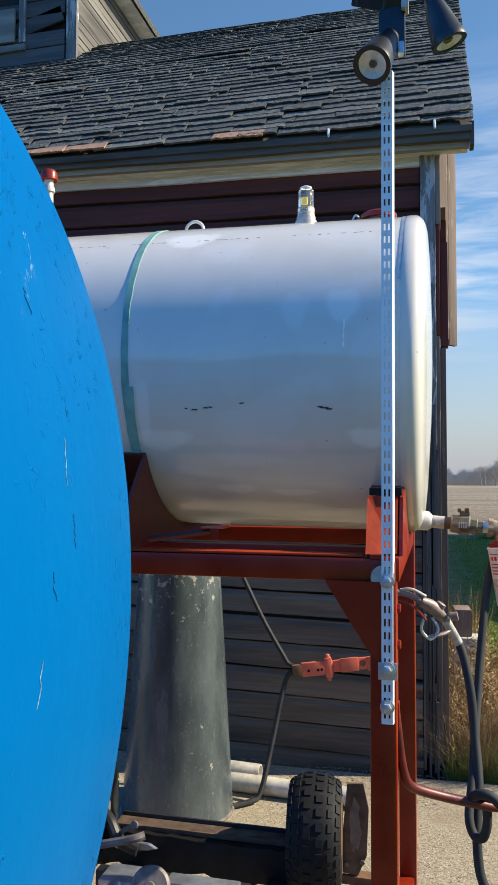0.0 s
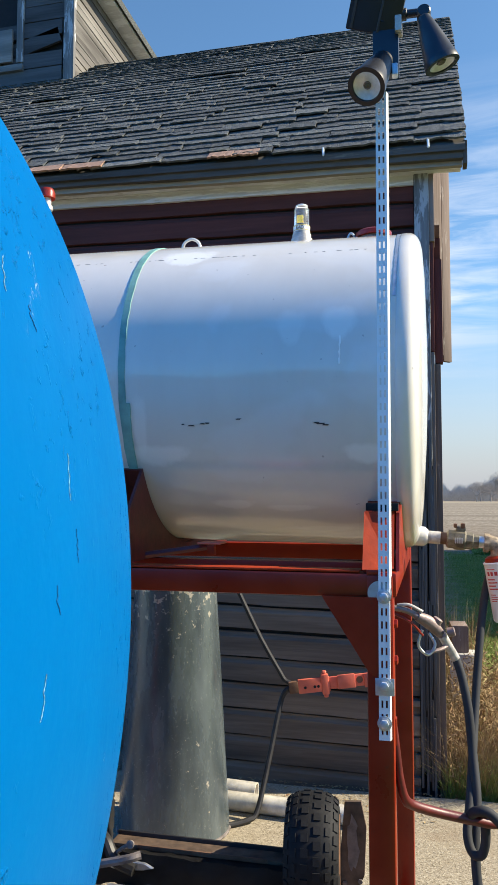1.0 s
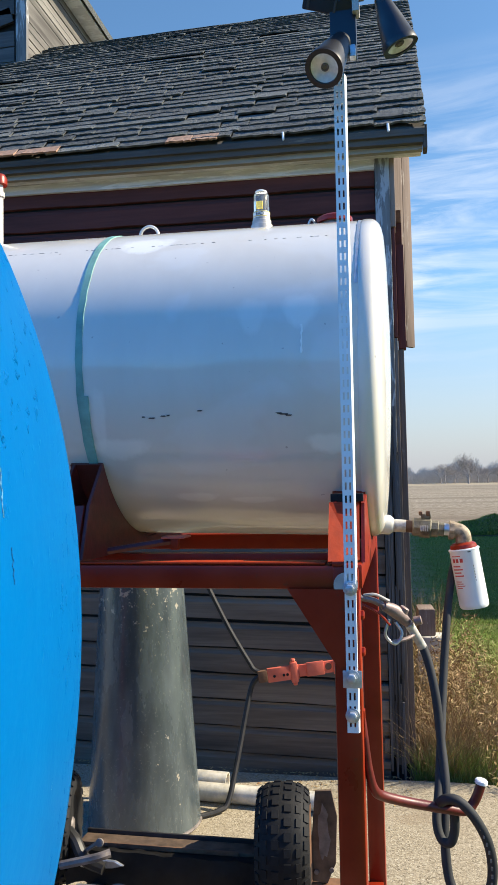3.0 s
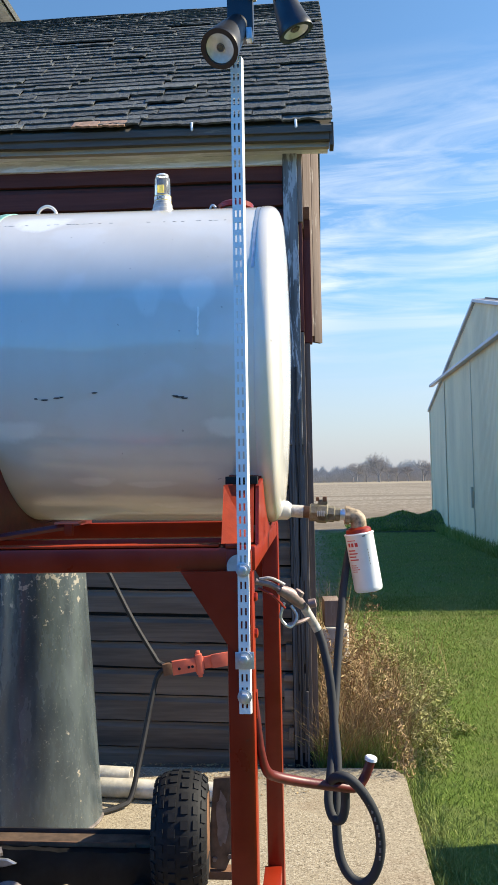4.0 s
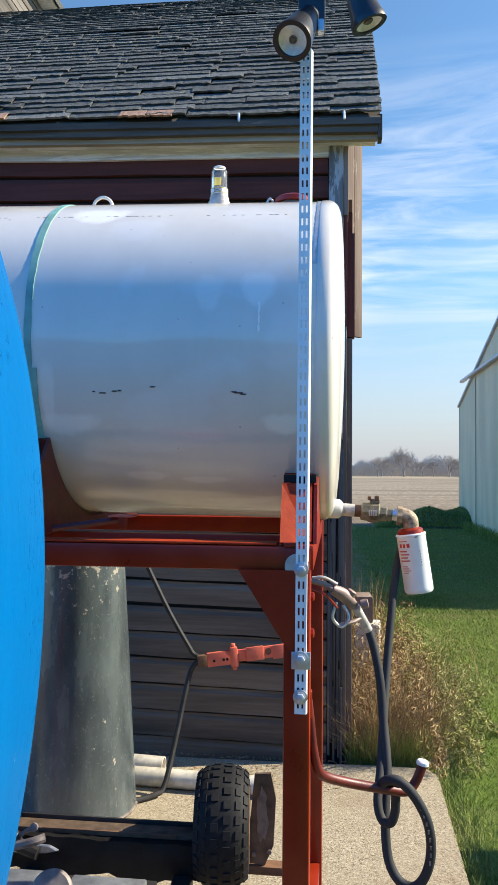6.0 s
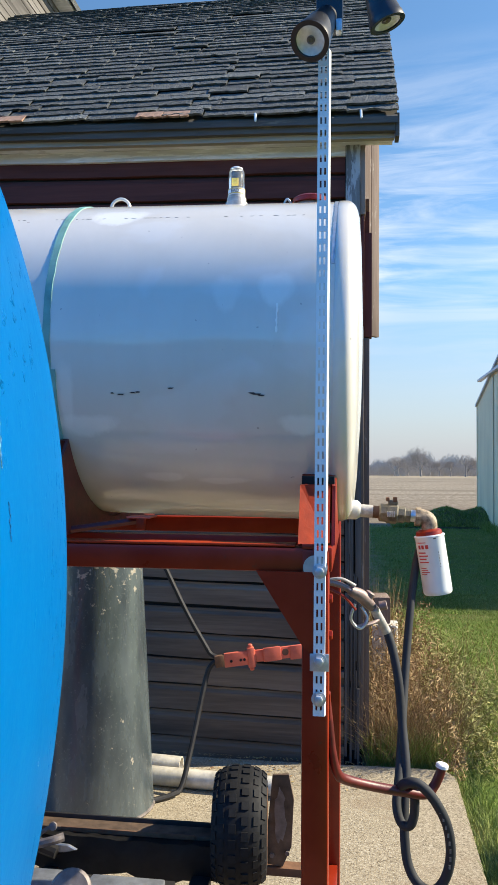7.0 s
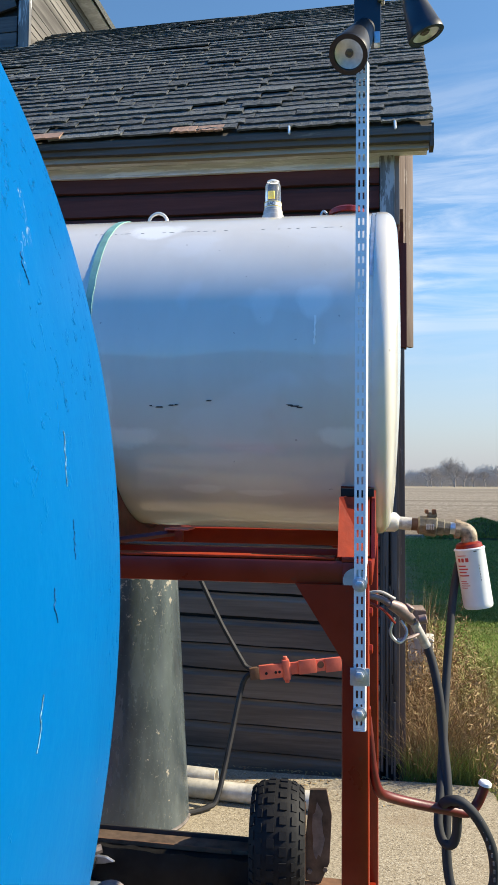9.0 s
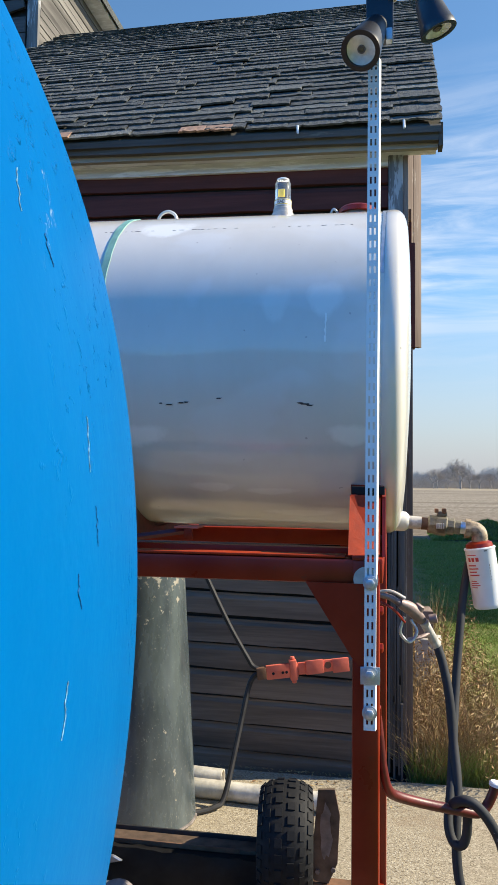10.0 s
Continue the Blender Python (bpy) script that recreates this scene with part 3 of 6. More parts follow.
row, z = 0, -0.145
while z < 3.36:
    top = min(z + 0.147, 3.40)
    material = WALL_RED if z > 1.75 else WALL_GREY
    cut = rng.uniform(-3.4, -2.0)
    for a, b in ((BX0, -4.6), (-4.597, cut), (cut + 0.004, -0.112)):
        ob = new("board", board_mesh("board", a, b, z + rng.choice((0.009, 0.014, 0.020, 0.028)), top - 0.002, WY + 0.02, material, row * 7 + int(a * 10), wave=0.0035))
        ob.parent = wall
    z += 0.147
    row += 1

# corner post, cracked and peeling, with the rotted foot
corner = thing("corner_board", "peeling grey-white corner board of the barn", "corner board", kind="structure", at=(-0.06, WY, G))
part("front_board", boxed(-0.108, -0.026, WY - 0.032, WY + 0.026, 1.72, 3.40, 0.004), POST, corner)
part("front_board", boxed(-0.106, -0.027, WY - 0.018, WY + 0.025, 0.22, 1.718, 0.003), OLDPOST, corner)
for i in range(6):
    x = -0.108 + i * 0.0138
    lo, cut = G - 0.02 + rng.uniform(0.0, 0.2), rng.uniform(0.35, 1.3)
    for z0, z1 in ((lo, cut), (cut + rng.uniform(0.005, 0.08), 1.715 - rng.uniform(0.0, 0.12))):
        w = rng.uniform(0.0120, 0.0136)
        part("split_board", boxed(x, x + w, WY - 0.036 + rng.uniform(-0.006, 0.008), WY - 0.0185, z0, z1, 0.002), OLDPOST, corner)
part("side_board", boxed(-0.0255, -0.006, WY - 0.024, WY + 0.10, 0.02, 2.36, 0.003), STRIP, corner, "bare grey-brown side board")
part("side_board", boxed(-0.0235, -0.004, WY - 0.022, WY + 0.10, 2.365, 2.99, 0.003), MAROON_BOARD, corner, "dull maroon side board")
part("side_board", boxed(-0.0255, 0.002, WY - 0.026, WY + 0.10, 2.995, 3.39, 0.003), TAN, corner)
part("edge_strip", boxed(-0.0055, 0.027, WY + 0.012, WY + 0.09, G, 2.30, 0.003), STRIP, corner, "bare grey-brown corner strip")
part("edge_strip", boxed(-0.0035, 0.040, WY + 0.010, WY + 0.09, 2.305, 2.90, 0.003), MAROON_BOARD, corner, "dull maroon corner strip")
zz = G
while zz < 0.95:
    h = rng.uniform(0.03, 0.11)
    part("loose_stub", boxed(-0.135 - rng.random() * 0.05, -0.111, WY - 0.020 - rng.random() * 0.02, WY + 0.01, zz, zz + h, 0.004), WALL_GREY, corner)
    zz += h + rng.uniform(0.01, 0.09)
for i in range(9):
    x = -0.105 + rng.random() * 0.09
    part("splinter", boxed(x, x + rng.uniform(0.005, 0.014), WY - 0.042, WY - 0.033, rng.uniform(0.1, 1.2), rng.uniform(1.3, 2.2), 0.001), OLDPOST, corner)

# a board door that stands open along the side of the barn
DM = Matrix.Translation((0.004, 5.78, 0)) @ Matrix.Rotation(radians(48), 4, "Z") @ Matrix.Diagonal((1.49, 1, 1, 1)) @ Matrix.Translation((-0.004, -5.78, 0))
leaf = thing("barn_door", "open bare brown board door hung high on the barn side", "door", at=(0.06, 5.8, 2.5))
part("board", boxed(0.004, 0.062, 5.78, 5.81, 2.53, 3.95, 0.003, DM), TAN, leaf)
part("board", boxed(0.064, 0.118, 5.78, 5.81, 2.49, 3.95, 0.003, DM), TAN, leaf)
part("batten", boxed(0.002, 0.046, 5.735, 5.779, 2.55, 3.33, 0.004), WALL_RED, leaf, "dark red batten")
part("hinge", boxed(0.000, 0.044, 5.73, 5.779, 3.331, 3.42, 0.003), RUST, leaf, "rusty hinge plate")

# eaves
EY = 4.62
EX = 0.171


def long_board(name, x0, x1, y0, y1, z0, z1, material, parent=None, n=24, wave=0.004, seed=1):
    r = random.Random(seed)
    bm = bmesh.new()
    rows = []
    for i in range(n + 1):
        x = x0 + (x1 - x0) * i / n
        d, w = sag(x), r.uniform(-wave, wave)
        rows.append([bm.verts.new(c) for c in ((x, y0 + w, z0 + d + w), (x, y0 + w * 0.5, z1 + d), (x, y1, z1 + d), (x, y1, z0 + d + w))])
    for p, q in zip(rows, rows[1:]):
        for k in range(4):
            j = (k + 1) % 4
            bm.faces.new((p[k], p[j], q[j], q[k]))
    bm.faces.new(rows[0])
    bm.faces.new(rows[-1])
    bmesh.ops.recalc_face_normals(bm, faces=bm.faces[:])
    if parent is None:
        return bm
    return part(name, bm, material, parent, smooth=False)


eaves = thing("eaves_trim", "black-stained fascia over peeling white frieze boards", "eaves", kind="structure", at=(-1, EY, 3.3))
long_board("fascia", BX0, EX - 0.012, EY + 0.02, EY + 0.055, 3.408, 3.490, FASCIA, eaves)
long_board("drip_board", BX0, EX - 0.014, EY + 0.0555, EY + 0.09, 3.381, 3.412, DRIP, eaves, seed=2)
long_board("soffit", BX0, EX - 0.02, EY + 0.091, WY - 0.02, 3.392, 3.412, TRIM, eaves, seed=3)
long_board("frieze", BX0, -0.110, WY - 0.026, WY - 0.004, 3.331, 3.391, TRIM, eaves, seed=4)
part("rake_end", boxed(EX - 0.011, EX + 0.012, EY + 0.02, EY + 0.11, 3.37, 3.50, 0.003), FASCIA, eaves)
for x in (-0.604, -0.026):
    part("nail", lathe(bmesh.new(), (x, EY - 0.016, 3.508 + sag(x)), (0.05, -0.1, -1), [(0, 0.004), (0.0, 0.007), (0.045, 0.007), (0.05, 0.003)], 8), FILTER, eaves, "bright metal clip")

# roof: slightly bowed slope from the eaves to the ridge
RUN, RISE = 2.36, 2.19


def roof_at(s, x=0.0):
    """s from 0 at the eaves to 1 at the ridge."""
    y = EY + RUN * s
    zz = 3.497 + RISE * s + 0.26 * s * (1 - s)
    return Vector((x, y, zz + sag(x) * (1 - s)))


roof = thing("roof", "old asphalt shingle roof with curled grey tabs", "roof", kind="structure", at=(-3, 6, 3.5))
bm = bmesh.new()
rows = []
for i in range(13):
    s = i / 12
    rows.append([[bm.verts.new(roof_at(s, x) + Vector((0, 0, dz))) for x in (BX0 - 0.2, -4, -2, -1, EX)] for dz in (-0.02, -0.055)])
for p, q in zip(rows, rows[1:]):
    for lvl in (0, 1):
        for k in range(4):
            bm.faces.new((p[lvl][k], p[lvl][k + 1], q[lvl][k + 1], q[lvl][k]))
    for k in (0, 4):
        bm.faces.new((p[0][k], q[0][k], q[1][k], p[1][k]))
for p in (rows[0], rows[-1]):
    for k in range(4):
        bm.faces.new((p[0][k], p[0][k + 1], p[1][k + 1], p[1][k]))
bmesh.ops.recalc_face_normals(bm, faces=bm.faces[:])
part("deck", bm, FASCIA, roof, smooth=False)
bm = bmesh.new()
top = roof_at(1)
prism(bm, [(top.y + 0.005, top.z - 0.02), (EY + 2 * RUN, 3.45), (EY + 2 * RUN, 3.40), (top.y + 0.005, top.z - 0.08)], "x", BX0 - 0.2, EX)
part("back_slope", bm, SHINGLE_FAR, roof, smooth=False)
bm = bmesh.new()
prism(bm, [(WY + 0.2, 3.452), (top.y, top.z - 0.1), (9.3, 3.452)], "x", BX1 - 0.11, BX1 - 0.01)
part("gable", bm, WALL_GREY, roof, smooth=False)

# ---- far metal shed ----
SX, SY0, SY1, SPEAK = 3.9, 11.17, 25.4, 18.28
PEAK, EAVE = 5.60, 3.74
shed = thing("metal_shed", "large cream ribbed metal shed with white trim in shade", "shed", at=(SX + 6, SPEAK, G))


def shed_top(y):
    return EAVE + (PEAK - EAVE) * max(0.0, 1 - abs(y - SPEAK) / (SPEAK - SY0))


bm = bmesh.new()
pitch, depth = 0.115, 0.026
ys, y = [], SY0
while y < SY1:
    ys += [(y, 0.0), (y + pitch * 0.55, 0.0), (y + pitch * 0.7, depth), (y + pitch * 0.85, depth)]
    y += pitch
lo = [bm.verts.new((SX - d, yy, G)) for yy, d in ys]
hi = [bm.verts.new((SX - d, yy, shed_top(min(yy, SY1)) - 0.05)) for yy, d in ys]
for i in range(len(ys) - 1):
    bm.faces.new((lo[i], lo[i + 1], hi[i + 1], hi[i]))
part("gable_wall", bm, METAL_WALL, shed, smooth=False)
bm = bmesh.new()
box(bm, SX + 0.02, SX + 24, SY0 + 0.05, SY1 - 0.05, G, EAVE - 0.06)
part("body", bm, METAL_WALL, shed, smooth=False)
for sgn, ya in ((-1, SY0), (1, SY1)):
    bm = bmesh.new()
    over = ya + sgn * (0.25 if sgn < 0 else 0.03)
    prism(bm, [(SPEAK, PEAK), (over, EAVE - 0.06), (over, EAVE - 0.12), (SPEAK, PEAK - 0.07)], "x", SX - 0.02, SX + 24.2)
    part("roof_slope", bm, METAL_ROOF, shed, "brown ribbed metal roof", smooth=False)
    bm = bmesh.new()
    prism(bm, [(SPEAK, PEAK - 0.005), (over + sgn * 0.02, EAVE - 0.065), (over + sgn * 0.02, EAVE - 0.135), (SPEAK, PEAK - 0.075)], "x", SX - 0.09, SX - 0.022)
    part("rake_trim", bm, METAL_TRIM, shed, "pale metal rake trim", smooth=False)
    for k in range(70):
        x = SX + 0.2 + k * 0.32
        bm = bmesh.new()
        prism(bm, [(SPEAK, PEAK + 0.03), (over, EAVE - 0.03), (over, EAVE - 0.058), (SPEAK, PEAK + 0.002)], "x", x, x + 0.04)
        if sgn < 0 and k < 40:
            part("rib", bm, METAL_ROOF, shed, smooth=False)
        else:
            bm.free()
part("door_track", boxed(SX - 0.17, SX - 0.05, SY0 + 0.9, SY1 - 0.9, 4.29, 4.365, 0.01), METAL_TRIM, shed, "pale sliding door track cover")
part("door_post", boxed(SX - 0.075, SX - 0.03, 15.05, 15.19, G, 4.275, 0.005), METAL_POST, shed, "grey-blue door edge post")
part("door_seam", boxed(SX - 0.045, SX - 0.028, 19.0, 19.04, G, 4.275, 0.002), METAL_SEAM, shed)
part("door_seam", boxed(SX - 0.045, SX - 0.028, 22.6, 22.64, G, 4.275, 0.002), METAL_SEAM, shed)
part("door_latch", boxed(SX - 0.08, SX - 0.03, 19.15, 19.21, 0.75, 1.25, 0.01), METAL_SEAM, shed, "dull latch bar")
part("corner_trim", boxed(SX - 0.05, SX + 0.06, SY1 - 0.02, SY1 + 0.02, G, 3.66, 0.005), METAL_WALL, shed)

# a low earth bank at the field edge by the shed
bm = bmesh.new()
bmesh.ops.create_grid(bm, x_segments=44, y_segments=24, size=1.0)
rb = random.Random(12)
for v in bm.verts:
    bx, by = v.co.x, v.co.y
    rise = max(0.0, min(1.0, (bx + 1.0) / 0.95)) * max(0.0, 1 - by * by) * (0.47 + 0.06 * math.sin(bx * 9) + rb.uniform(-0.03, 0.03))
    v.co = Vector((2.55 + bx * 1.5, 24.6 + by * 1.7, G - 0.01 + rise))
solid("earth_bank", bm, BANK, "low grassy earth bank by the shed corner", "earth bank", "structure")

# ---- white fuel tank ----
TY, TZ, TR = 2.78, 1.868, 0.464
TX0, TX1 = -1.66, -0.113
tank = thing("fuel_tank", "glossy white horizontal steel fuel tank with worn paint", "fuel tank", at=(-0.9, TY, 1.40))
TAXIS = Vector((1, 0, -0.018)).normalized()
TILT_M = Matrix.Translation((-0.1, TY, TZ)) @ Matrix.Rotation(math.asin(0.018), 4, "Y") @ Matrix.Translation((0.1, -TY, -TZ))


def on_tank(x, angle, lift=0.0):
    """A place on the tank's skin; angle in degrees, 0 faces the camera's side, 90 is the top."""
    a = radians(angle)
    return TILT_M @ Vector((x, TY - math.cos(a) * (TR + lift), TZ + math.sin(a) * (TR + lift)))


base = TILT_M @ Vector((TX0, TY, TZ))
part("shell", lathe(bmesh.new(), base, TAXIS, [(0, TR), (0.4, TR), (0.8, TR), (1.2, TR), (TX1 - TX0, TR)], 96), WHITE, tank)
part("end_cap", lathe(bmesh.new(), TILT_M @ Vector((TX1 - 0.003, TY, TZ)), TAXIS, [(0.0, TR - 0.002), (0.0005, TR + 0.0015), (0.004, TR + 0.003), (0.016, TR + 0.0035), (0.027, TR + 0.003), (0.034, TR + 0.0005), (0.041, TR - 0.004), (0.048, TR - 0.012), (0.054, TR - 0.025), (0.059, TR - 0.045), (0.066, 0.34), (0.074, 0.15), (0.076, 0.0)], 96), WHITE, tank, "domed white end cap with a rounded rim")
part("end_cap", lathe(bmesh.new(), TILT_M @ Vector((TX0 - 0.001, TY, TZ)), -TAXIS, [(0.0, TR - 0.002), (0.001, TR + 0.004), (0.04, TR), (0.068, TR - 0.030), (0.09, 0.0)], 64), WHITE, tank)


def skin_patch(x0, x1, a0, a1, lift, n=10, wobble=0.0, seed=0, slant=0.0):
    """A thin plate that follows the tank's curve."""
    r = random.Random(seed)
    bm = bmesh.new()
    rings = []
    for i in range(n + 1):
        a = a0 + (a1 - a0) * i / n
        w = [r.uniform(-wobble, wobble) + slant * a / 90 for _ in range(2)]
        rings.append([bm.verts.new(on_tank(x, a, l)) for x, l in ((x0 + w[0], -0.002), (x0 + w[0], lift), (x1 + w[1], lift), (x1 + w[1], -0.002))])
    for p, q in zip(rings, rings[1:]):
        for k in range(4):
            j = (k + 1) % 4
            bm.faces.new((p[k], p[j], q[j], q[k]))
    bm.faces.new(rings[0])
    bm.faces.new(rings[-1])
    bmesh.ops.recalc_face_normals(bm, faces=bm.faces[:])
    return bm


rs = random.Random(31)
xs = TX0 + 0.04
while xs < TX1 - 0.08:
    long = rs.uniform(0.003, 0.016)
    if rs.random() < 0.72:
        part("seam_crack", skin_patch(xs, xs + long, 49.40 + rs.uniform(-0.15, 0.10), 49.58 + rs.uniform(-0.10, 0.10), 0.0006, 2, 0.001, int(xs * 1000)), SEAM_GREY, tank)
    xs += long + rs.uniform(0.003, 0.022)
part("chipped_lip", skin_patch(TX1 - 0.012, TX1 - 0.004, 24, 84, 0.0012, 60, 0.0014, 3), GALV, tank, "grey chipped paint along the end seam")
for i, (x, a, w) in enumerate([(-0.665, -17.2, 0.004), (-0.643, -17.6, 0.008), (-0.612, -17.0, 0.006), (-0.598, -16.8, 0.004), (-0.513, -15.5, 0.006), (-0.312, -16.7, 0.006), (-0.300, -17.0, 0.010), (-0.287, -17.4, 0.008)]):
    part("paint_chip", skin_patch(x - w, x + w, a - 0.22, a + 0.18, 0.0012, 3, 0.003, i), CHIP, tank)
# a run of fresh white paint below the largest dab
bm = skin_patch(-0.2545, -0.2505, 1.5, 10.5, 0.0014, 12, 0.0012, 9)
part("paint_run", bm, DAB, tank, "run of brighter white touch-up paint")


def gauge():
    g = thing("fuel_gauge", "clear fuel gauge with a yellow float on the tank top", "gauge", at=on_tank(-0.432, 90))
    b = on_tank(-0.432, 90, 0.017)
    part("collar", lathe(bmesh.new(), b, (0, 0, 1), [(-0.025, 0.034), (0.012, 0.034), (0.014, 0.030), (0.026, 0.030), (0.028, 0.027), (0.034, 0.027)], 24), PIPE, g)
    part("band", lathe(bmesh.new(), b, (0, 0, 1), [(0.0345, 0.0262), (0.054, 0.0262)], 28), FILTER, g, "white printed band with gold edging")
    for zz in (0.0365, 0.0505):
        part("edging", lathe(bmesh.new(), b, (0, 0, 1), [(zz, 0.0268), (zz + 0.0025, 0.0268)], 28), PRINT_GOLD, g)
    for k, (dx, w) in enumerate(((-0.011, 0.006), (-0.003, 0.006), (0.006, 0.006))):
        c = bpy.data.curves.new("letter", "FONT")
        c.body = "EAD"[k]
        c.size, c.extrude, c.align_x = 0.0145, 0.0005, "CENTER"
        tmp = new("letter_source", c)
        me = bpy.data.meshes.new_from_object(tmp.evaluated_get(bpy.context.evaluated_depsgraph_get()))
        bpy.data.objects.remove(tmp)
        me.materials.append(PRINT_DARK)
        ob = new("letter", me)
        ob.parent = g
        a = dx / 0.0262
        ob.matrix_parent_inverse = Matrix.Translation(-g.location)
        ob.matrix_basis = Matrix.Translation((b.x + math.sin(a) * 0.0268, b.y - math.cos(a) * 0.0268, b.z + 0.0395)) @ Euler((radians(90), 0, a)).to_matrix().to_4x4()
    vial = part("vial", lathe(bmesh.new(), b, (0, 0, 1), [(0.0545, 0.024), (0.108, 0.024), (0.115, 0.020), (0.117, 0.0)], 28), CLEAR, g, "clear plastic vial")
    vial.visible_shadow = False
    part("float", boxed(b.x - 0.012, b.x + 0.006, b.y - 0.013, b.y - 0.009, b.z + 0.062, b.z + 0.087, 0.002), YELLOW, g, "yellow float plate")
    part("float_back", boxed(b.x - 0.013, b.x + 0.013, b.y - 0.008, b.y - 0.004, b.z + 0.055, b.z + 0.106, 0.002), PRINT_DARK, g)
    part("cap", lathe(bmesh.new(), b, (0, 0, 1), [(0.1175, 0.019), (0.121, 0.019), (0.124, 0.014)], 24), FILTER, g)


gauge()


def lifting_ring():
    g = thing("lifting_eye", "white painted lifting ring welded on the tank", "lifting ring", at=on_tank(-0.80, 90))
    c = on_tank(-0.80, 90, 0.027)
    part("ring", tube(bmesh.new(), [(c.x - 0.031, c.y, c.z - 0.035), (c.x - 0.031, c.y, c.z - 0.012), (c.x - 0.027, c.y, c.z + 0.008), (c.x - 0.016, c.y, c.z + 0.020), (c.x, c.y, c.z + 0.025), (c.x + 0.016, c.y, c.z + 0.020), (c.x + 0.027, c.y, c.z + 0.008), (c.x + 0.031, c.y, c.z - 0.012), (c.x + 0.031, c.y, c.z - 0.035)], 0.0052, 10), WHITE, g)


lifting_ring()


def fill_cap():
    g = thing("fill_cap", "red fill cap with a wire latch on the tank", "cap", at=on_tank(-0.2, 90))
    b = on_tank(-0.205, 90, 0.001)
    part("neck", lathe(bmesh.new(), b, (0, 0, 1), [(-0.025, 0.052), (0.012, 0.052), (0.013, 0.044), (0.020, 0.044)], 24), GREYSTEEL, g)
    part("lid", lathe(bmesh.new(), b, (0, 0, 1), [(0.0205, 0.055), (0.034, 0.055), (0.040, 0.046), (0.041, 0.0)], 28), RED, g)
    part("latch", tube(bmesh.new(), [(b.x - 0.085, b.y - 0.01, b.z + 0.008), (b.x - 0.072, b.y - 0.012, b.z + 0.035), (b.x - 0.062, b.y - 0.012, b.z + 0.030), (b.x - 0.052, b.y, b.z + 0.016)], 0.0035, 8), ZINC, g)


fill_cap()


def vent_pipe():
    x = -1.328
    b = on_tank(x, 90, -0.01)
    g = thing("vent_pipe", "white vent pipe with a red cap on the tank", "pipe", at=b)
    part("riser", lathe(bmesh.new(), b, (0, 0, 1), [(0, 0.026), (0.02, 0.026), (0.021, 0.016), (0.196, 0.016), (0.197, 0.021), (0.212, 0.021), (0.213, 0.016), (0.24, 0.016)], 20), PIPE, g)
    part("cap", lathe(bmesh.new(), b, (0, 0, 1), [(0.238, 0.018), (0.239, 0.029), (0.260, 0.029), (0.272, 0.023), (0.276, 0.0)], 24), RED, g, "red mushroom cap")


vent_pipe()

# teal strap over the tank
strap = thing("strap", "faded teal webbing strap round the white tank", "strap", at=on_tank(-0.86, -30))
bm = skin_patch(-0.844, -0.825, -32, 205, 0.0022, 70, 0.0012, 4, -0.024)
part("webbing", bm, TEAL, strap)
part("tail", skin_patch(-0.834, -0.810, -33, -10, 0.0042, 10, 0.001, 5), TEAL, strap)

# ---- red stand ----
stand = thing("tank_stand", "red painted steel angle stand under the white tank", "tank stand", at=(-0.9, 2.7, PAD))
FX0, FX1, FY0, FY1, FZ = -1.66, -0.120, 2.20, 3.30, 1.378


X, Y, Z = Vector((1, 0, 0)), Vector((0, 1, 0)), Vector((0, 0, 1))
part("front_rail", boxed(FX0, FX1 - 0.004, FY0, FY0 + 0.056, FZ - 0.056, FZ, 0.010), RED, stand)
# added bright strip that draws the sun along the rail's top edge
part("faded_lip", boxed(-1.60, FX1 - 0.075, FY0 + 0.001, FY0 + 0.050, FZ + 0.0005, FZ + 0.0065, 0.003), RED_LIT, stand, "bright strip painted as the sunlit edge of the rail top")
part("back_rail", boxed(FX0, FX1 - 0.004, FY1 - 0.056, FY1, FZ - 0.056, FZ, 0.006), RED, stand)
part("side_rail", boxed(FX1 - 0.056, FX1 + 0.007, FY0 + 0.003, FY1 - 0.003, FZ - 0.054, FZ + 0.002, 0.006), RED, stand)
part("side_rail", boxed(FX0 - 0.002, FX0 + 0.056, FY0 + 0.003, FY1 - 0.003, FZ - 0.054, FZ + 0.002, 0.006), RED, stand)
for x0, x1 in ((FX1 - 0.060, FX1), (FX0, FX0 + 0.060)):
    for y0, y1 in ((FY0 - 0.003, FY0 + 0.058), (FY1 - 0.058, FY1 + 0.003)):
        if y0 > 3 and x0 > -1:
            x0, x1 = x0 + 0.011, x1 + 0.011
        part("leg", boxed(x0, x1, y0, y1, PAD, FZ - 0.003, 0.009), RED, stand)
        part("foot_plate", boxed(x0 - 0.02, x1 + 0.02, y0 - 0.02, y1 + 0.02, PAD, PAD + 0.008, 0.002), RED, stand)
for y, name in ((FY0 - 0.009, "gusset"), (FY1 + 0.003, "gusset")):
    bm = bmesh.new()
    prism(bm, [(-0.282, 1.325), (FX1 - 0.004, 1.325), (FX1 - 0.004, 1.11), (-0.180, 1.165)], "y", y, y + 0.0065)
    part(name, bm, RED, stand, smooth=False)
part("foot_brace", boxed(FX1 - 0.058, FX1 + 0.002, FY0 + 0.06, FY1 - 0.06, 0.12, 0.165, 0.002), RED, stand)
part("corner_weld", boxed(FX1 - 0.06, FX1 - 0.03, FY0 - 0.004, FY0 + 0.03, FZ - 0.003, FZ + 0.008, 0.003), RED, stand)
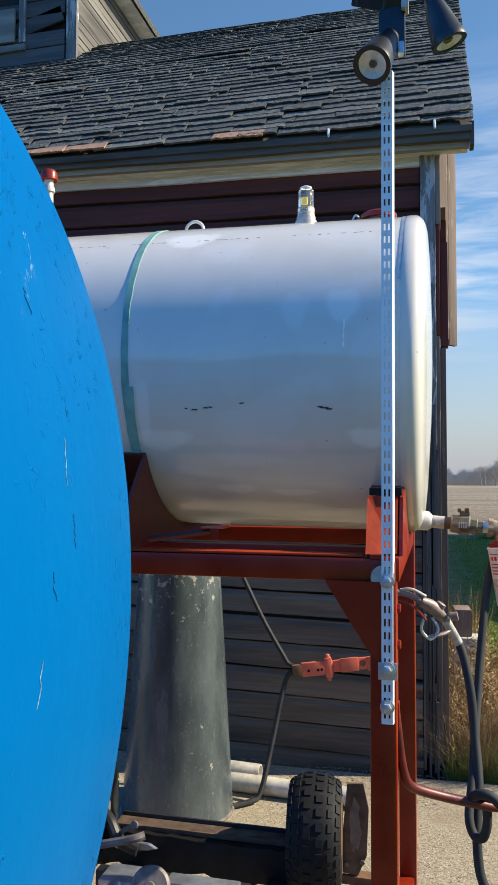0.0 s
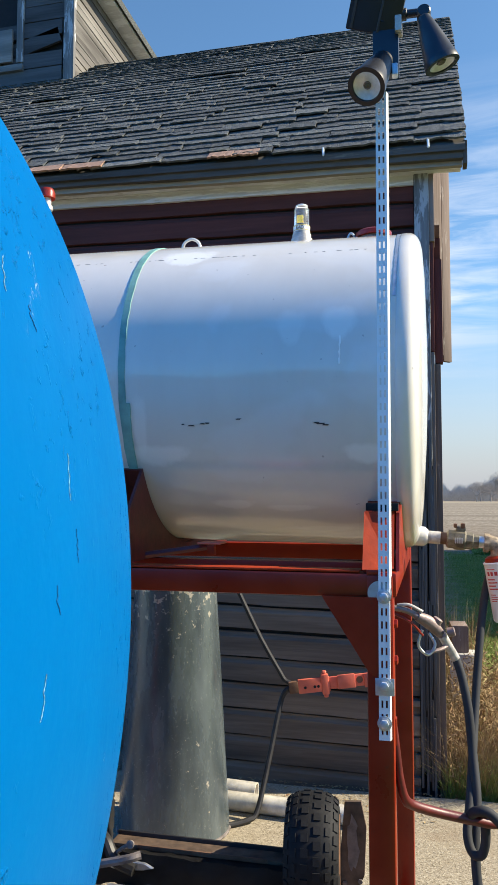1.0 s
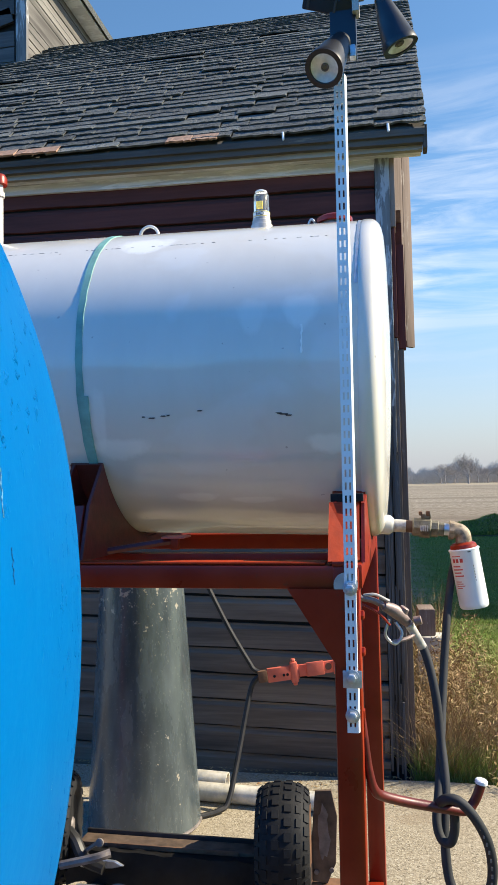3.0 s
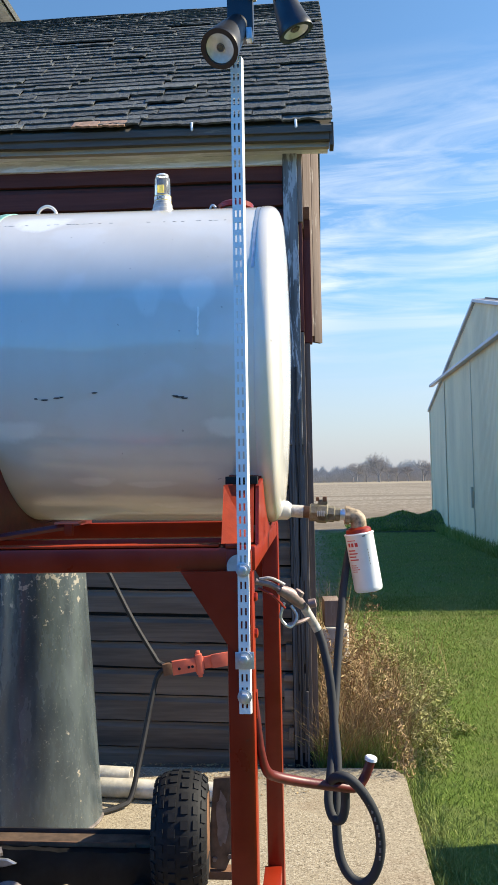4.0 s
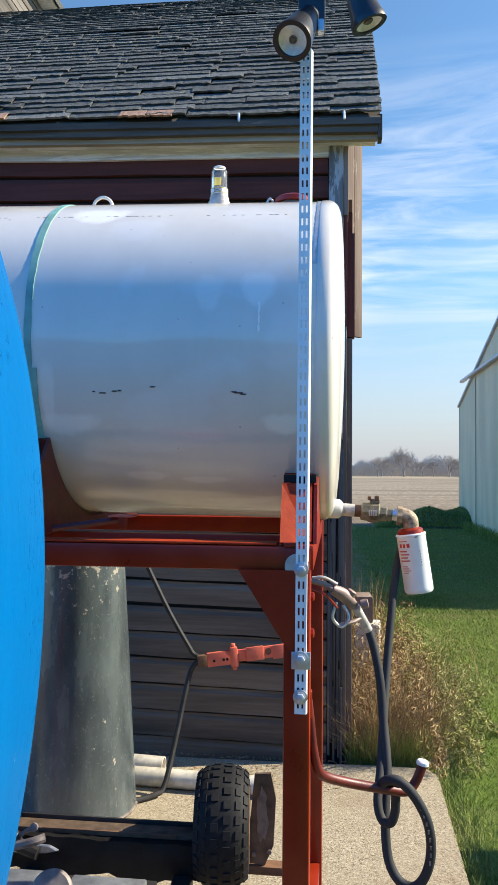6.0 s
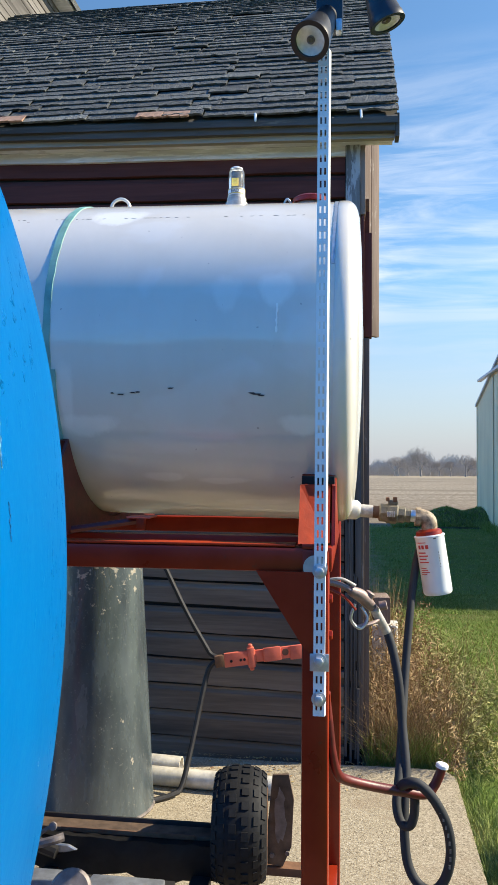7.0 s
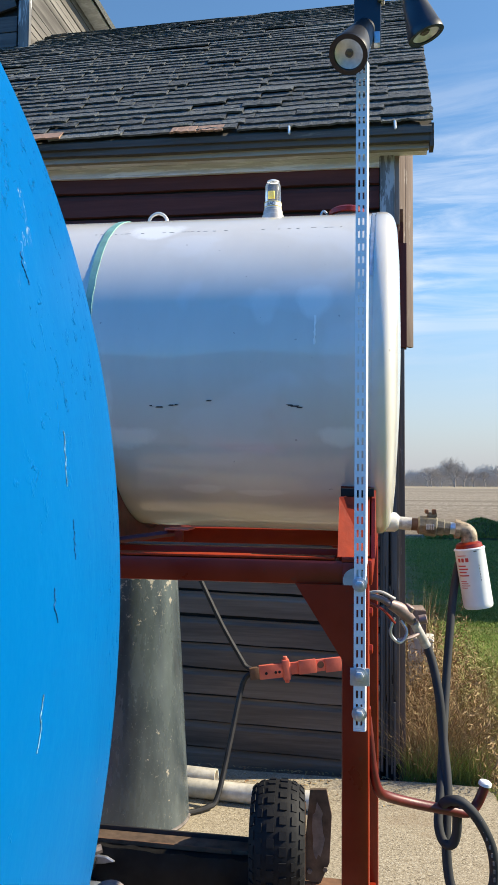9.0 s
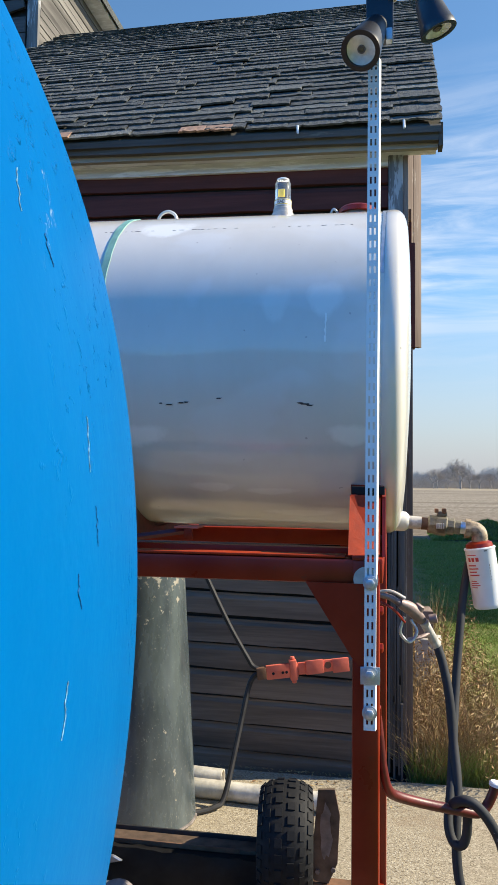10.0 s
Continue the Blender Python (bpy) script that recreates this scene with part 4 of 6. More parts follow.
for zz in (1.262, 1.180):
    part("bolt", lathe(bmesh.new(), (FX1 - 0.002, FY0 + 0.032, zz), (1, 0, 0), [(0, 0.011), (0.008, 0.011), (0.010, 0.007)], 6), RED, stand)


def saddle(x0, x1, start, paint):
    span = -2 * (90 + start)
    bm = bmesh.new()
    rings = []
    n = 30
    for i in range(n + 1):
        a = start + span * i / n
        rings.append([bm.verts.new(on_tank(x, a, l)) for x, l in ((x0, 0.001), (x0, 0.011), (x1, 0.011), (x1, 0.001))])
    for p, q in zip(rings, rings[1:]):
        for k in range(4):
            j = (k + 1) % 4
            bm.faces.new((p[k], p[j], q[j], q[k]))
    bm.faces.new(rings[0])
    bm.faces.new(rings[-1])
    bmesh.ops.recalc_face_normals(bm, faces=bm.faces[:])
    band = part("saddle", bm, paint, stand)
    for x in (x0 + 0.002, x1 - 0.010):
        bm = bmesh.new()
        outline = [(p.y, p.z) for p in (on_tank(x, start + span * i / n, 0.0115) for i in range(n + 1))]
        back = 0.0 if x < x0 + 0.02 else 0.034
        outline += [(FY1 - 0.05, 1.50), (FY1 - 0.04, FZ + 0.002), (FY0 + 0.006 + back, FZ + 0.002), (FY0 + 0.068 + back * 0.6, 1.514)]
        prism(bm, outline, "x", x, x + 0.008)
        part("web_plate", bm, paint, band, smooth=False)
    bm = bmesh.new()
    prism(bm, [(FY0 - 0.004, FZ + 0.008), (FY0 + 0.004, FZ + 0.008), (FY0 + 0.070, 1.517), (FY0 + 0.062, 1.517)], "x", x0 + 0.001, x1 - 0.014)
    for v in bm.verts:
        if v.co.x > (x0 + x1) / 2:
            v.co.y += 0.034 if v.co.z < 1.45 else 0.020
    # the right-hand plate takes the brighter red, painted as if in the sun
    part("front_plate", bm, RED_LIT if start < -40 else paint, band, smooth=False)
    if start < -40:
        part("rubber_pad", boxed(x0 + 0.004, x1 - 0.004, FY0 + 0.070, FY0 + 0.098, 1.518, 1.537, 0.002), RUBBER, band, "black rubber pad")


saddle(-0.190, -0.106, -45, RED)
# red saddle under the tank, its shade put into the colour as maroon
saddle(-0.885, -0.795, -33, MAROON)
part("cross_rail", boxed(-1.6, -0.19, 2.50, 2.54, FZ - 0.05, FZ - 0.002, 0.002), RED, stand)
# sunlight on the lug is put into its colour
part("lug", boxed(-0.628, -0.606, 2.43, 2.445, FZ + 0.014, FZ + 0.043, 0.002), RED_LIT, stand, "red lug coloured bright as if sunlit")
part("lug", boxed(-0.655, -0.590, 2.43, 2.50, FZ + 0.0435, FZ + 0.049, 0.002), SALMON, stand)
part("lug_brace", tube(bmesh.new(), [(-0.86, 2.40, FZ + 0.004), (-0.62, 2.46, FZ + 0.038)], 0.010, 6, 0), MAROON, stand, "dark red diagonal brace")

# ---- slotted upright with the solar lamp ----
strut = thing("slotted_upright", "white-grey slotted steel shelf upright bolted to the stand", "upright", at=(-0.145, 2.19, 1.01))
LEAN_M = Matrix.Translation((-0.1415, 2.19, 1.012)) @ Matrix.Rotation(radians(0.25), 4, "Y")
bm = bmesh.new()
for x0, x1 in ((-0.0125, -0.0070), (-0.0028, 0.0028), (0.0070, 0.0125)):
    box(bm, x0, x1, -0.003, 0.0, 0.0, 1.49, LEAN_M)
zz = 0.0
while zz < 1.485:
    box(bm, -0.0071, -0.0027, -0.003, 0.0, zz, min(zz + 0.0125, 1.49), LEAN_M)
    box(bm, 0.0027, 0.0071, -0.003, 0.0, zz, min(zz + 0.0125, 1.49), LEAN_M)
    zz += 0.0290
box(bm, -0.0125, -0.0105, 0.0, 0.012, 0.0, 1.49, LEAN_M)
lip = [LEAN_M @ Vector((x, y, z)) for z in (0.0, 1.49) for x, y in ((0.0124, -0.003), (0.0164, 0.012), (0.0150, 0.013), (0.0112, 0.0))]
lv = [bm.verts.new(p) for p in lip]
for f4 in ((0, 1, 2, 3), (4, 5, 6, 7), (0, 1, 5, 4), (1, 2, 6, 5), (2, 3, 7, 6), (3, 0, 4, 7)):
    bm.faces.new([lv[i] for i in f4])
bmesh.ops.recalc_face_normals(bm, faces=bm.faces[:])
part("channel", bm, FILTER, strut, smooth=False)


def bolt_at(z, washer, lift=0.0035):
    p = LEAN_M @ Vector((0, -lift, z - 1.012))
    w = part("washer", lathe(bmesh.new(), p, (0, -1, 0), [(0, washer), (0.003, washer), (0.0035, washer - 0.002)], 28), ZINC, strut)
    part("bolt_head", lathe(bmesh.new(), p - Vector((0, 0.0035, 0)), (0, -1, 0), [(0, 0.013), (0.002, 0.013), (0.0022, 0.010), (0.010, 0.010), (0.011, 0.008)], 6), ZINC, w)


bolt_at(1.328, 0.016)
bolt_at(1.133, 0.0175, 0.0066)
bolt_at(1.050, 0.016)
part("clip_plate", boxed(-0.161, -0.119, 2.1838, 2.1867, 1.110, 1.148, 0.0012), ZINC, strut, "zinc square washer")
part("back_washer", lathe(bmesh.new(), (-0.150, 2.1935, 1.335), (0, -1, 0), [(0, 0.027), (0.002, 0.027)], 30), GALV, strut, "large bare steel washer")

lamp = thing("solar_light", "black twin-head solar spotlight on the slotted upright", "solar light", at=(-0.13, 2.17, 2.55))
part("bracket", boxed(-0.152, -0.092, 2.170, 2.200, 2.535, 2.645, 0.004), PLASTIC, lamp)
part("clamp", boxed(-0.108, -0.094, 2.150, 2.172, 2.520, 2.548, 0.003), ZINC, lamp, "zinc clamp nut")
part("grey_block", boxed(-0.100, -0.084, 2.155, 2.19, 2.628, 2.666, 0.003), PIPE, lamp, "pale grey sensor block")
part("neck_post", lathe(bmesh.new(), (-0.13, 2.175, 2.655), (0, 0.1, 1), [(0, 0.016), (0.03, 0.016)], 16), PLASTIC, lamp)
PM = Matrix.Translation((-0.132, 2.14, 2.715)) @ Euler((radians(-58), radians(14), radians(8))).to_matrix().to_4x4()
body = part("panel_body", boxed(-0.062, 0.062, -0.085, 0.085, -0.012, 0.008, 0.005, PM), PLASTIC, lamp)
part("solar_cell", boxed(-0.055, 0.055, -0.078, 0.078, 0.0085, 0.0105, 0.001, PM), PANEL, body)
part("seam_rib", boxed(-0.052, -0.046, -0.082, 0.082, -0.0145, -0.0125, 0.0008, PM), SLOT, body)
part("seam_rib", boxed(0.010, 0.016, -0.082, 0.082, -0.0145, -0.0125, 0.0008, PM), SLOT, body)


def head(apex, mouth, r0, r1, parent):
    a, b = Vector(apex), Vector(mouth)
    d = (b - a)
    h = d.length
    hd = part("lamp_head", lathe(bmesh.new(), a, d, [(0, 0.012), (0.004, 0.016), (h * 0.10, 0.017), (h * 0.12, r0), (h * 0.5, (r0 + r1) * 0.5), (h * 0.86, r1 * 0.93), (h * 0.88, r1 * 0.97), (h * 0.97, r1), (h, r1), (h, r1 * 0.76), (h * 0.93, r1 * 0.72)], 36), PLASTIC, parent)
    part("reflector", lathe(bmesh.new(), a + d * 0.975, d, [(-0.0072, r1 * 0.725), (0.0, r1 * 0.73), (-0.0025, r1 * 0.6), (-0.0048, r1 * 0.35), (-0.006, 0.010), (-0.006, 0.0)], 32), LENS, hd, "silvery reflector with a round chip")
    part("chip_ring", lathe(bmesh.new(), a + d * 0.955, d, [(-0.004, 0.0088), (0.0, 0.0088), (0.0004, 0.0080), (0.0, 0.0066), (-0.002, 0.0066)], 24), GREYSTEEL, hd)
    part("chip", lathe(bmesh.new(), a + d * 0.955, d, [(-0.003, 0.0048), (-0.0004, 0.0048), (0.0, 0.0040)], 16), BRASS, hd)


head((-0.124, 2.190, 2.585), (-0.161, 2.085, 2.462), 0.024, 0.0425, lamp)
head((-0.036, 2.150, 2.648), (0.006, 2.160, 2.532), 0.018, 0.0400, lamp)
part("arm", tube(bmesh.new(), [(-0.10, 2.17, 2.672), (-0.07, 2.17, 2.672), (-0.035, 2.165, 2.665), (-0.034, 2.165, 2.640)], 0.0095, 12), PLASTIC, lamp)
part("knuckle", lathe(bmesh.new(), (-0.034, 2.150, 2.665), (0, 1, 0), [(0, 0.013), (0.004, 0.016), (0.028, 0.016), (0.032, 0.013)], 18), PLASTIC, lamp)
part("arm_joint", lathe(bmesh.new(), (-0.104, 2.17, 2.672), (1, 0, 0), [(0, 0.014), (0.03, 0.014), (0.032, 0.011)], 16), PLASTIC, lamp)

# ---- outlet pipe, valve, filter, hose ----
outlet = thing("outlet_valve", "taped outlet pipe with a bronze ball valve", "valve", at=(0.03, 2.76, 1.41))
part("weld_bung", lathe(bmesh.new(), (-0.085, 2.74, 1.438), (1, 0, -0.08), [(0, 0.030), (0.03, 0.028), (0.04, 0.020)], 20), WHITE, outlet)
part("nipple", lathe(bmesh.new(), (-0.06, 2.742, 1.4355), (1, 0, -0.08), [(0, 0.0185), (0.05, 0.0185), (0.051, 0.0165), (0.09, 0.0165)], 20), PIPE, outlet)
part("rusty_nipple", lathe(bmesh.new(), (-0.022, 2.742, 1.4325), (1, 0, -0.08), [(0, 0.0178), (0.030, 0.0178)], 20), RUST, outlet)
vb = part("valve_body", lathe(bmesh.new(), (0.008, 2.744, 1.430), (1, 0, -0.1), [(0, 0.022), (0.004, 0.026), (0.020, 0.026), (0.024, 0.029), (0.050, 0.029), (0.054, 0.024), (0.072, 0.024), (0.075, 0.020), (0.09, 0.020)], 8), BRASS, outlet)
for i in range(4):
    part("raised_mark", boxed(0.030 + i * 0.006, 0.034 + i * 0.006, 2.712, 2.717, 1.418, 1.434, 0.0008), PIPE, vb)
part("valve_stem", boxed(0.034, 0.062, 2.735, 2.755, 1.452, 1.466, 0.003), BRASS, outlet)
part("handle", boxed(0.028, 0.038, 2.728, 2.764, 1.462, 1.474, 0.003), RUST, outlet)
part("handle", boxed(0.048, 0.060, 2.732, 2.76, 1.460, 1.475, 0.003), RUST, outlet)
part("union", lathe(bmesh.new(), (0.096, 2.746, 1.4215), (1, 0, -0.1), [(0, 0.017), (0.028, 0.017)], 18), GALV, outlet)
part("elbow", tube(bmesh.new(), [(0.112, 2.747, 1.419), (0.136, 2.748, 1.417), (0.150, 2.748, 1.405), (0.152, 2.748, 1.380)], 0.0225, 16), TAPE, outlet, "tan taped pipe elbow")
part("elbow_ring", lathe(bmesh.new(), (0.112, 2.747, 1.4195), (1, 0, -0.1), [(0, 0.0275), (0.014, 0.0275)], 8), TAPE, outlet)

filt = thing("fuel_filter", "white spin-on fuel filter with red print under the pipe", "fuel filter", at=(0.165, 2.75, 1.28))
FD = Vector((0.15, 0.0, -1)).normalized()
F0 = Vector((0.1505, 2.75, 1.372))
part("head", lathe(bmesh.new(), F0 - FD * 0.012, FD, [(0, 0.026), (0.006, 0.036), (0.016, 0.038), (0.018, 0.03)], 24), RED, filt, "dark red filter head")
can = part("can", lathe(bmesh.new(), F0 + FD * 0.004, FD, [(0, 0.030), (0.001, 0.0425), (0.004, 0.0440), (0.008, 0.0415), (0.158, 0.0415), (0.167, 0.0405), (0.171, 0.037), (0.1705, 0.030), (0.167, 0.026), (0.167, 0.0)], 40), FILTER, filt)


def can_bar(along, a0, a1, h, material):
    """A bar of print that follows the can."""
    d, _, _ = axes(FD)
    front, rt = Vector((0, -1, 0)), Vector((1, 0, 0.15)).normalized()
    bm = bmesh.new()
    n = 4
    up, dn = [], []
    for i in range(n + 1):
        a = radians(a0 + (a1 - a0) * i / n)
        off = (front * math.cos(a) + rt * math.sin(a)) * 0.0419
        up.append(bm.verts.new(F0 + FD * along + off))
        dn.append(bm.verts.new(F0 + FD * (along + h) + off))
    for i in range(n):
        bm.faces.new((up[i], up[i + 1], dn[i + 1], dn[i]))
    part("print_bar", bm, material, can)


for i, (a0, a1) in enumerate(((-62, -50), (-45, -34), (-28, -16))):
    can_bar(0.030, a0, a1, 0.011, PRINT_RED)
for i in range(4):
    can_bar(0.050 + i * 0.009, -66, -30 + (i % 2) * 8, 0.0035, PRINT_RED)
for i in range(4):
    can_bar(0.094 + i * 0.006, -64, -36 + (i % 3) * 6, 0.0022, PRINT_RED)
can_bar(0.022, -64, -24, 0.0022, PRINT_RED)
can_bar(0.012, 8, 20, 0.003, PRINT_DARK)
for i in range(6):
    can_bar(0.052 + i * 0.008, 20, 22.5, 0.004, PRINT_DARK)

hose = thing("fuel_hose", "dark rubber fuel hose looped over the red arm", "hose", at=(0.06, 2.45, 0.6))
part("feed_run", tube(bmesh.new(), [(0.125, 2.775, 1.32), (0.113, 2.76, 1.27), (0.096, 2.70, 1.18), (0.080, 2.65, 1.05), (0.066, 2.58, 0.92), (0.050, 2.47, 0.80), (0.040, 2.42, 0.735), (0.050, 2.40, 0.700), (0.070, 2.39, 0.700), (0.080, 2.385, 0.735), (0.078, 2.37, 0.80), (0.068, 2.335, 0.822)], 0.0112, 14), HOSE, hose)
part("nozzle_run", tube(bmesh.new(), [(0.024, 2.58, 1.12), (0.038, 2.57, 1.075), (0.052, 2.55, 1.00), (0.060, 2.53, 0.90), (0.066, 2.47, 0.80), (0.058, 2.42, 0.70), (0.064, 2.40, 0.61), (0.090, 2.385, 0.565), (0.125, 2.37, 0.562), (0.150, 2.36, 0.60), (0.160, 2.35, 0.66), (0.150, 2.335, 0.73), (0.120, 2.325, 0.79), (0.085, 2.322, 0.825), (0.055, 2.33, 0.822), (0.035, 2.36, 0.79)], 0.0116, 14), HOSE, hose)
for i in range(9):
    t = i / 8
    p = Vector((0.126 + 0.031 * math.sin(t * 1.9), 2.333 + 0.0165 * t - 0.013, 0.787 - 0.15 * t))
    part("print_bar", boxed(p.x - 0.0022, p.x + 0.0022, p.y - 0.0045, p.y - 0.0032, p.z - 0.005, p.z + 0.004, 0), GREYSTEEL, hose)

nozzle = thing("fuel_nozzle", "worn silver fuel nozzle with red trigger hooked on the stand", "fuel nozzle", at=(-0.03, 2.53, 1.19))
part("spout", tube(bmesh.new(), [(-0.135, 2.49, 1.262), (-0.10, 2.495, 1.254), (-0.072, 2.50, 1.238)], 0.008, 12), NOZZLE, nozzle)
part("valve_body", tube(bmesh.new(), [(-0.075, 2.50, 1.240), (-0.045, 2.52, 1.222), (-0.015, 2.54, 1.190)], lambda t: 0.012 + 0.005 * math.sin(t * 3.1), 14), NOZZLE, nozzle)
part("body_cap", lathe(bmesh.new(), (-0.03, 2.53, 1.215), (0.55, 0, 0.85), [(0, 0.013), (0.018, 0.013), (0.020, 0.010)], 14), NOZZLE, nozzle)
part("side_cap", lathe(bmesh.new(), (0.002, 2.53, 1.196), (0.9, 0.0, 0.2), [(0, 0.012), (0.018, 0.012), (0.020, 0.009)], 14), NOZZLE, nozzle)
part("swivel", tube(bmesh.new(), [(-0.012, 2.54, 1.188), (0.005, 2.56, 1.155), (0.024, 2.58, 1.118)], 0.0120, 14), PIPE, nozzle)
part("trigger", tube(bmesh.new(), [(-0.13, 2.49, 1.245), (-0.09, 2.49, 1.225), (-0.060, 2.50, 1.190)], 0.0035, 8), RED, nozzle, "red trigger lever")
part("guard", tube(bmesh.new(), [(-0.062, 2.50, 1.205), (-0.072, 2.50, 1.165), (-0.048, 2.51, 1.140), (-0.030, 2.52, 1.165), (-0.045, 2.52, 1.195)], 0.0040, 8), ALU, nozzle)
part("guard_bar", tube(bmesh.new(), [(-0.055, 2.51, 1.145), (-0.02, 2.53, 1.150), (0.002, 2.55, 1.158)], 0.0055, 8), NOZZLE, nozzle)
part("holster_hook", tube(bmesh.new(), [(-0.125, 2.49, 1.268), (-0.095, 2.49, 1.270), (-0.060, 2.50, 1.252)], 0.004, 8), PIPE, nozzle)

arm = thing("hose_arm", "dark red bent pipe arm with a white end cap", "hose hook", at=(-0.11, 2.25, 0.95))
part("pipe", tube(bmesh.new(), [(-0.122, 2.235, 1.03), (-0.119, 2.235, 0.99), (-0.112, 2.24, 0.915), (-0.101, 2.255, 0.865), (-0.080, 2.28, 0.842), (-0.02, 2.32, 0.815), (0.06, 2.35, 0.794), (0.105, 2.37, 0.784), (0.125, 2.38, 0.800), (0.138, 2.38, 0.828), (0.144, 2.38, 0.848)], lambda t: 0.0065 + 0.005 * min(1, t * 3), 12), MAROON, arm)
part("end_cap", lathe(bmesh.new(), (0.1435, 2.38, 0.845), (0.18, 0, 1), [(0, 0.0150), (0.007, 0.0150), (0.010, 0.012)], 18), FILTER, arm, "white plastic end cap")
part("clamp", boxed(-0.124, -0.117, 2.225, 2.250, 0.99, 1.05, 0.002), RED, arm)

# ---- blue tank beside the camera ----
BN = Vector((1.0, 0.0, 0.0))                         # the way its end faces
BC = Vector((-0.299, 0.722, 1.454))
blue = thing("blue_tank", "glossy bright blue steel tank with chipped, wrinkled paint", "tank", at=(BC.x - 0.7, BC.y + 0.1, BC.z - 0.38))
BR = 0.372
DR = (BR - 0.005) / math.sin(radians(18))            # radius of the shallow dome of its end
DOME = [(DR * (math.cos(radians(18)) - math.cos(radians(18 * k / 12))), DR * math.sin(radians(18 * k / 12))) for k in range(13)]
part("end_cap", lathe(bmesh.new(), BC, -BN, DOME + [(0.0015, BR - 0.0015), (0.005, BR), (0.05, BR)], 128), BLUE, blue)
part("shell", lathe(bmesh.new(), BC - BN * 0.0505, -BN, [(0, BR - 0.001), (0.6, BR - 0.001), (1.4, BR - 0.001)], 96), BLUE, blue)
rk = random.Random(77)
for cy, cz, long, fleck in ((0.878, 1.580, 0.030, True), (0.886, 1.532, 0.022, False), (0.835, 1.452, 0.025, True), (0.850, 1.500, 0.018, False), (0.815, 1.690, 0.022, True), (0.842, 1.668, 0.016, False)):
    pts, yy, zz = [], cy, cz
    for _ in range(9):
        rr = math.hypot(yy - BC.y, zz - BC.z)
        pts.append((BC.x - DR * math.cos(radians(18)) + math.sqrt(DR * DR - rr * rr) + 0.0002, yy, zz))
        yy, zz = yy + rk.uniform(-0.0022, 0.0022), zz - long / 8
    part("paint_crack", tube(bmesh.new(), pts, lambda t: 0.00016 + 0.00026 * math.sin(t * 23) ** 2, 5, 4), CRACK_PALE if fleck else CRACK, blue, "pale flaking crack in the paint" if fleck else "")
bstand = thing("blue_tank_stand", "red steel stand under the blue tank", "tank stand", at=(BC.x - 0.8, BC.y, G))
for k in (0.35, 1.2):
    c = BC - BN * k
    bm = boxed(c.x - 0.03, c.x + 0.03, c.y - 0.30, c.y + 0.30, 0.96, 1.085, 0.004)
    part("saddle", bm, RED, bstand)
    for dy in (-0.30, 0.24):
        part("leg", boxed(c.x - 0.03, c.x + 0.03, c.y + dy, c.y + dy + 0.06, G, 0.959, 0.004), RED, bstand)

# ---- dark tapered steel can behind the stand ----
CX, CY = -1.27, 4.05
canister = thing("steel_stack", "dark green-black tapered steel pipe with flaking paint", "steel pipe", at=(CX, CY, PAD))
part("shell", lathe(bmesh.new(), (CX, CY, PAD), (0, 0, 1), [(0, 0.262), (0.004, 0.270), (0.02, 0.269), (0.3, 0.252), (0.7, 0.229), (1.12, 0.203), (1.20, 0.199), (1.20, 0.190), (1.0, 0.205)], 72), CAN, canister)
bm = tube(bmesh.new(), [(CX + 0.268 * math.cos(a), CY + 0.268 * math.sin(a), PAD + 0.012) for a in [k * math.tau / 40 for k in range(41)]], 0.009, 8, 0)
part("foot_ring", bm, GREYSTEEL, canister, "bare steel foot ring")

# ---- tow bar leaning by the wall ----
tow = thing("tow_bar", "bent grey steel rods joined to a faded red drawbar", "tow bar", at=(-0.85, 4.4, PAD))
part("upper_rod", tube(bmesh.new(), [(-1.10, 4.47, 1.13), (-1.05, 4.46, 1.03), (-0.93, 4.45, 0.80), (-0.825, 4.45, 0.625), (-0.800, 4.45, 0.588), (-0.762, 4.45, 0.570)], 0.0125, 10), ROD, tow)
part("lower_rod", tube(bmesh.new(), [(-0.762, 4.45, 0.556), (-0.800, 4.44, 0.525), (-0.825, 4.42, 0.44), (-0.865, 4.32, 0.18), (-0.895, 4.22, 0.0), (-0.935, 4.17, -0.030), (-1.02, 4.10, -0.035), (-1.10, 4.02, -0.035)], 0.0135, 10), ROD, tow)
TM = Matrix.Translation((-0.727, 4.45, 0.557)) @ Euler((0, radians(-6.0), radians(14))).to_matrix().to_4x4()
bar = part("drawbar", boxed(0.0, 0.165, -0.012, 0.012, -0.036, 0.036, 0.003, TM), SALMON, tow)
part("sleeve", boxed(0.166, 0.430, -0.009, 0.009, -0.028, 0.033, 0.003, TM), SALMON, tow)
part("clevis", boxed(0.205, 0.298, -0.022, -0.0095, -0.030, 0.042, 0.004, TM), SALMON, tow)
part("clevis", boxed(0.345, 0.432, -0.020, -0.0095, -0.036, 0.036, 0.004, TM), SALMON, tow)
for hz in (-0.060, 0.060):
    part("collar_pin", lathe(bmesh.new(), TM @ Vector((0.141, 0.0, hz - 0.008)), TM.to_3x3() @ Vector((0, 0, 1)), [(0, 0.010), (0.003, 0.012), (0.013, 0.012), (0.016, 0.010)], 8), SALMON, tow)
part("collar", boxed(0.122, 0.160, -0.020, 0.020, -0.052, 0.052, 0.006, TM), SALMON, tow)
part("socket", boxed(-0.05, -0.001, -0.016, 0.016, -0.030, 0.030, 0.004, TM), RUST, tow, "dark rusty rod socket")
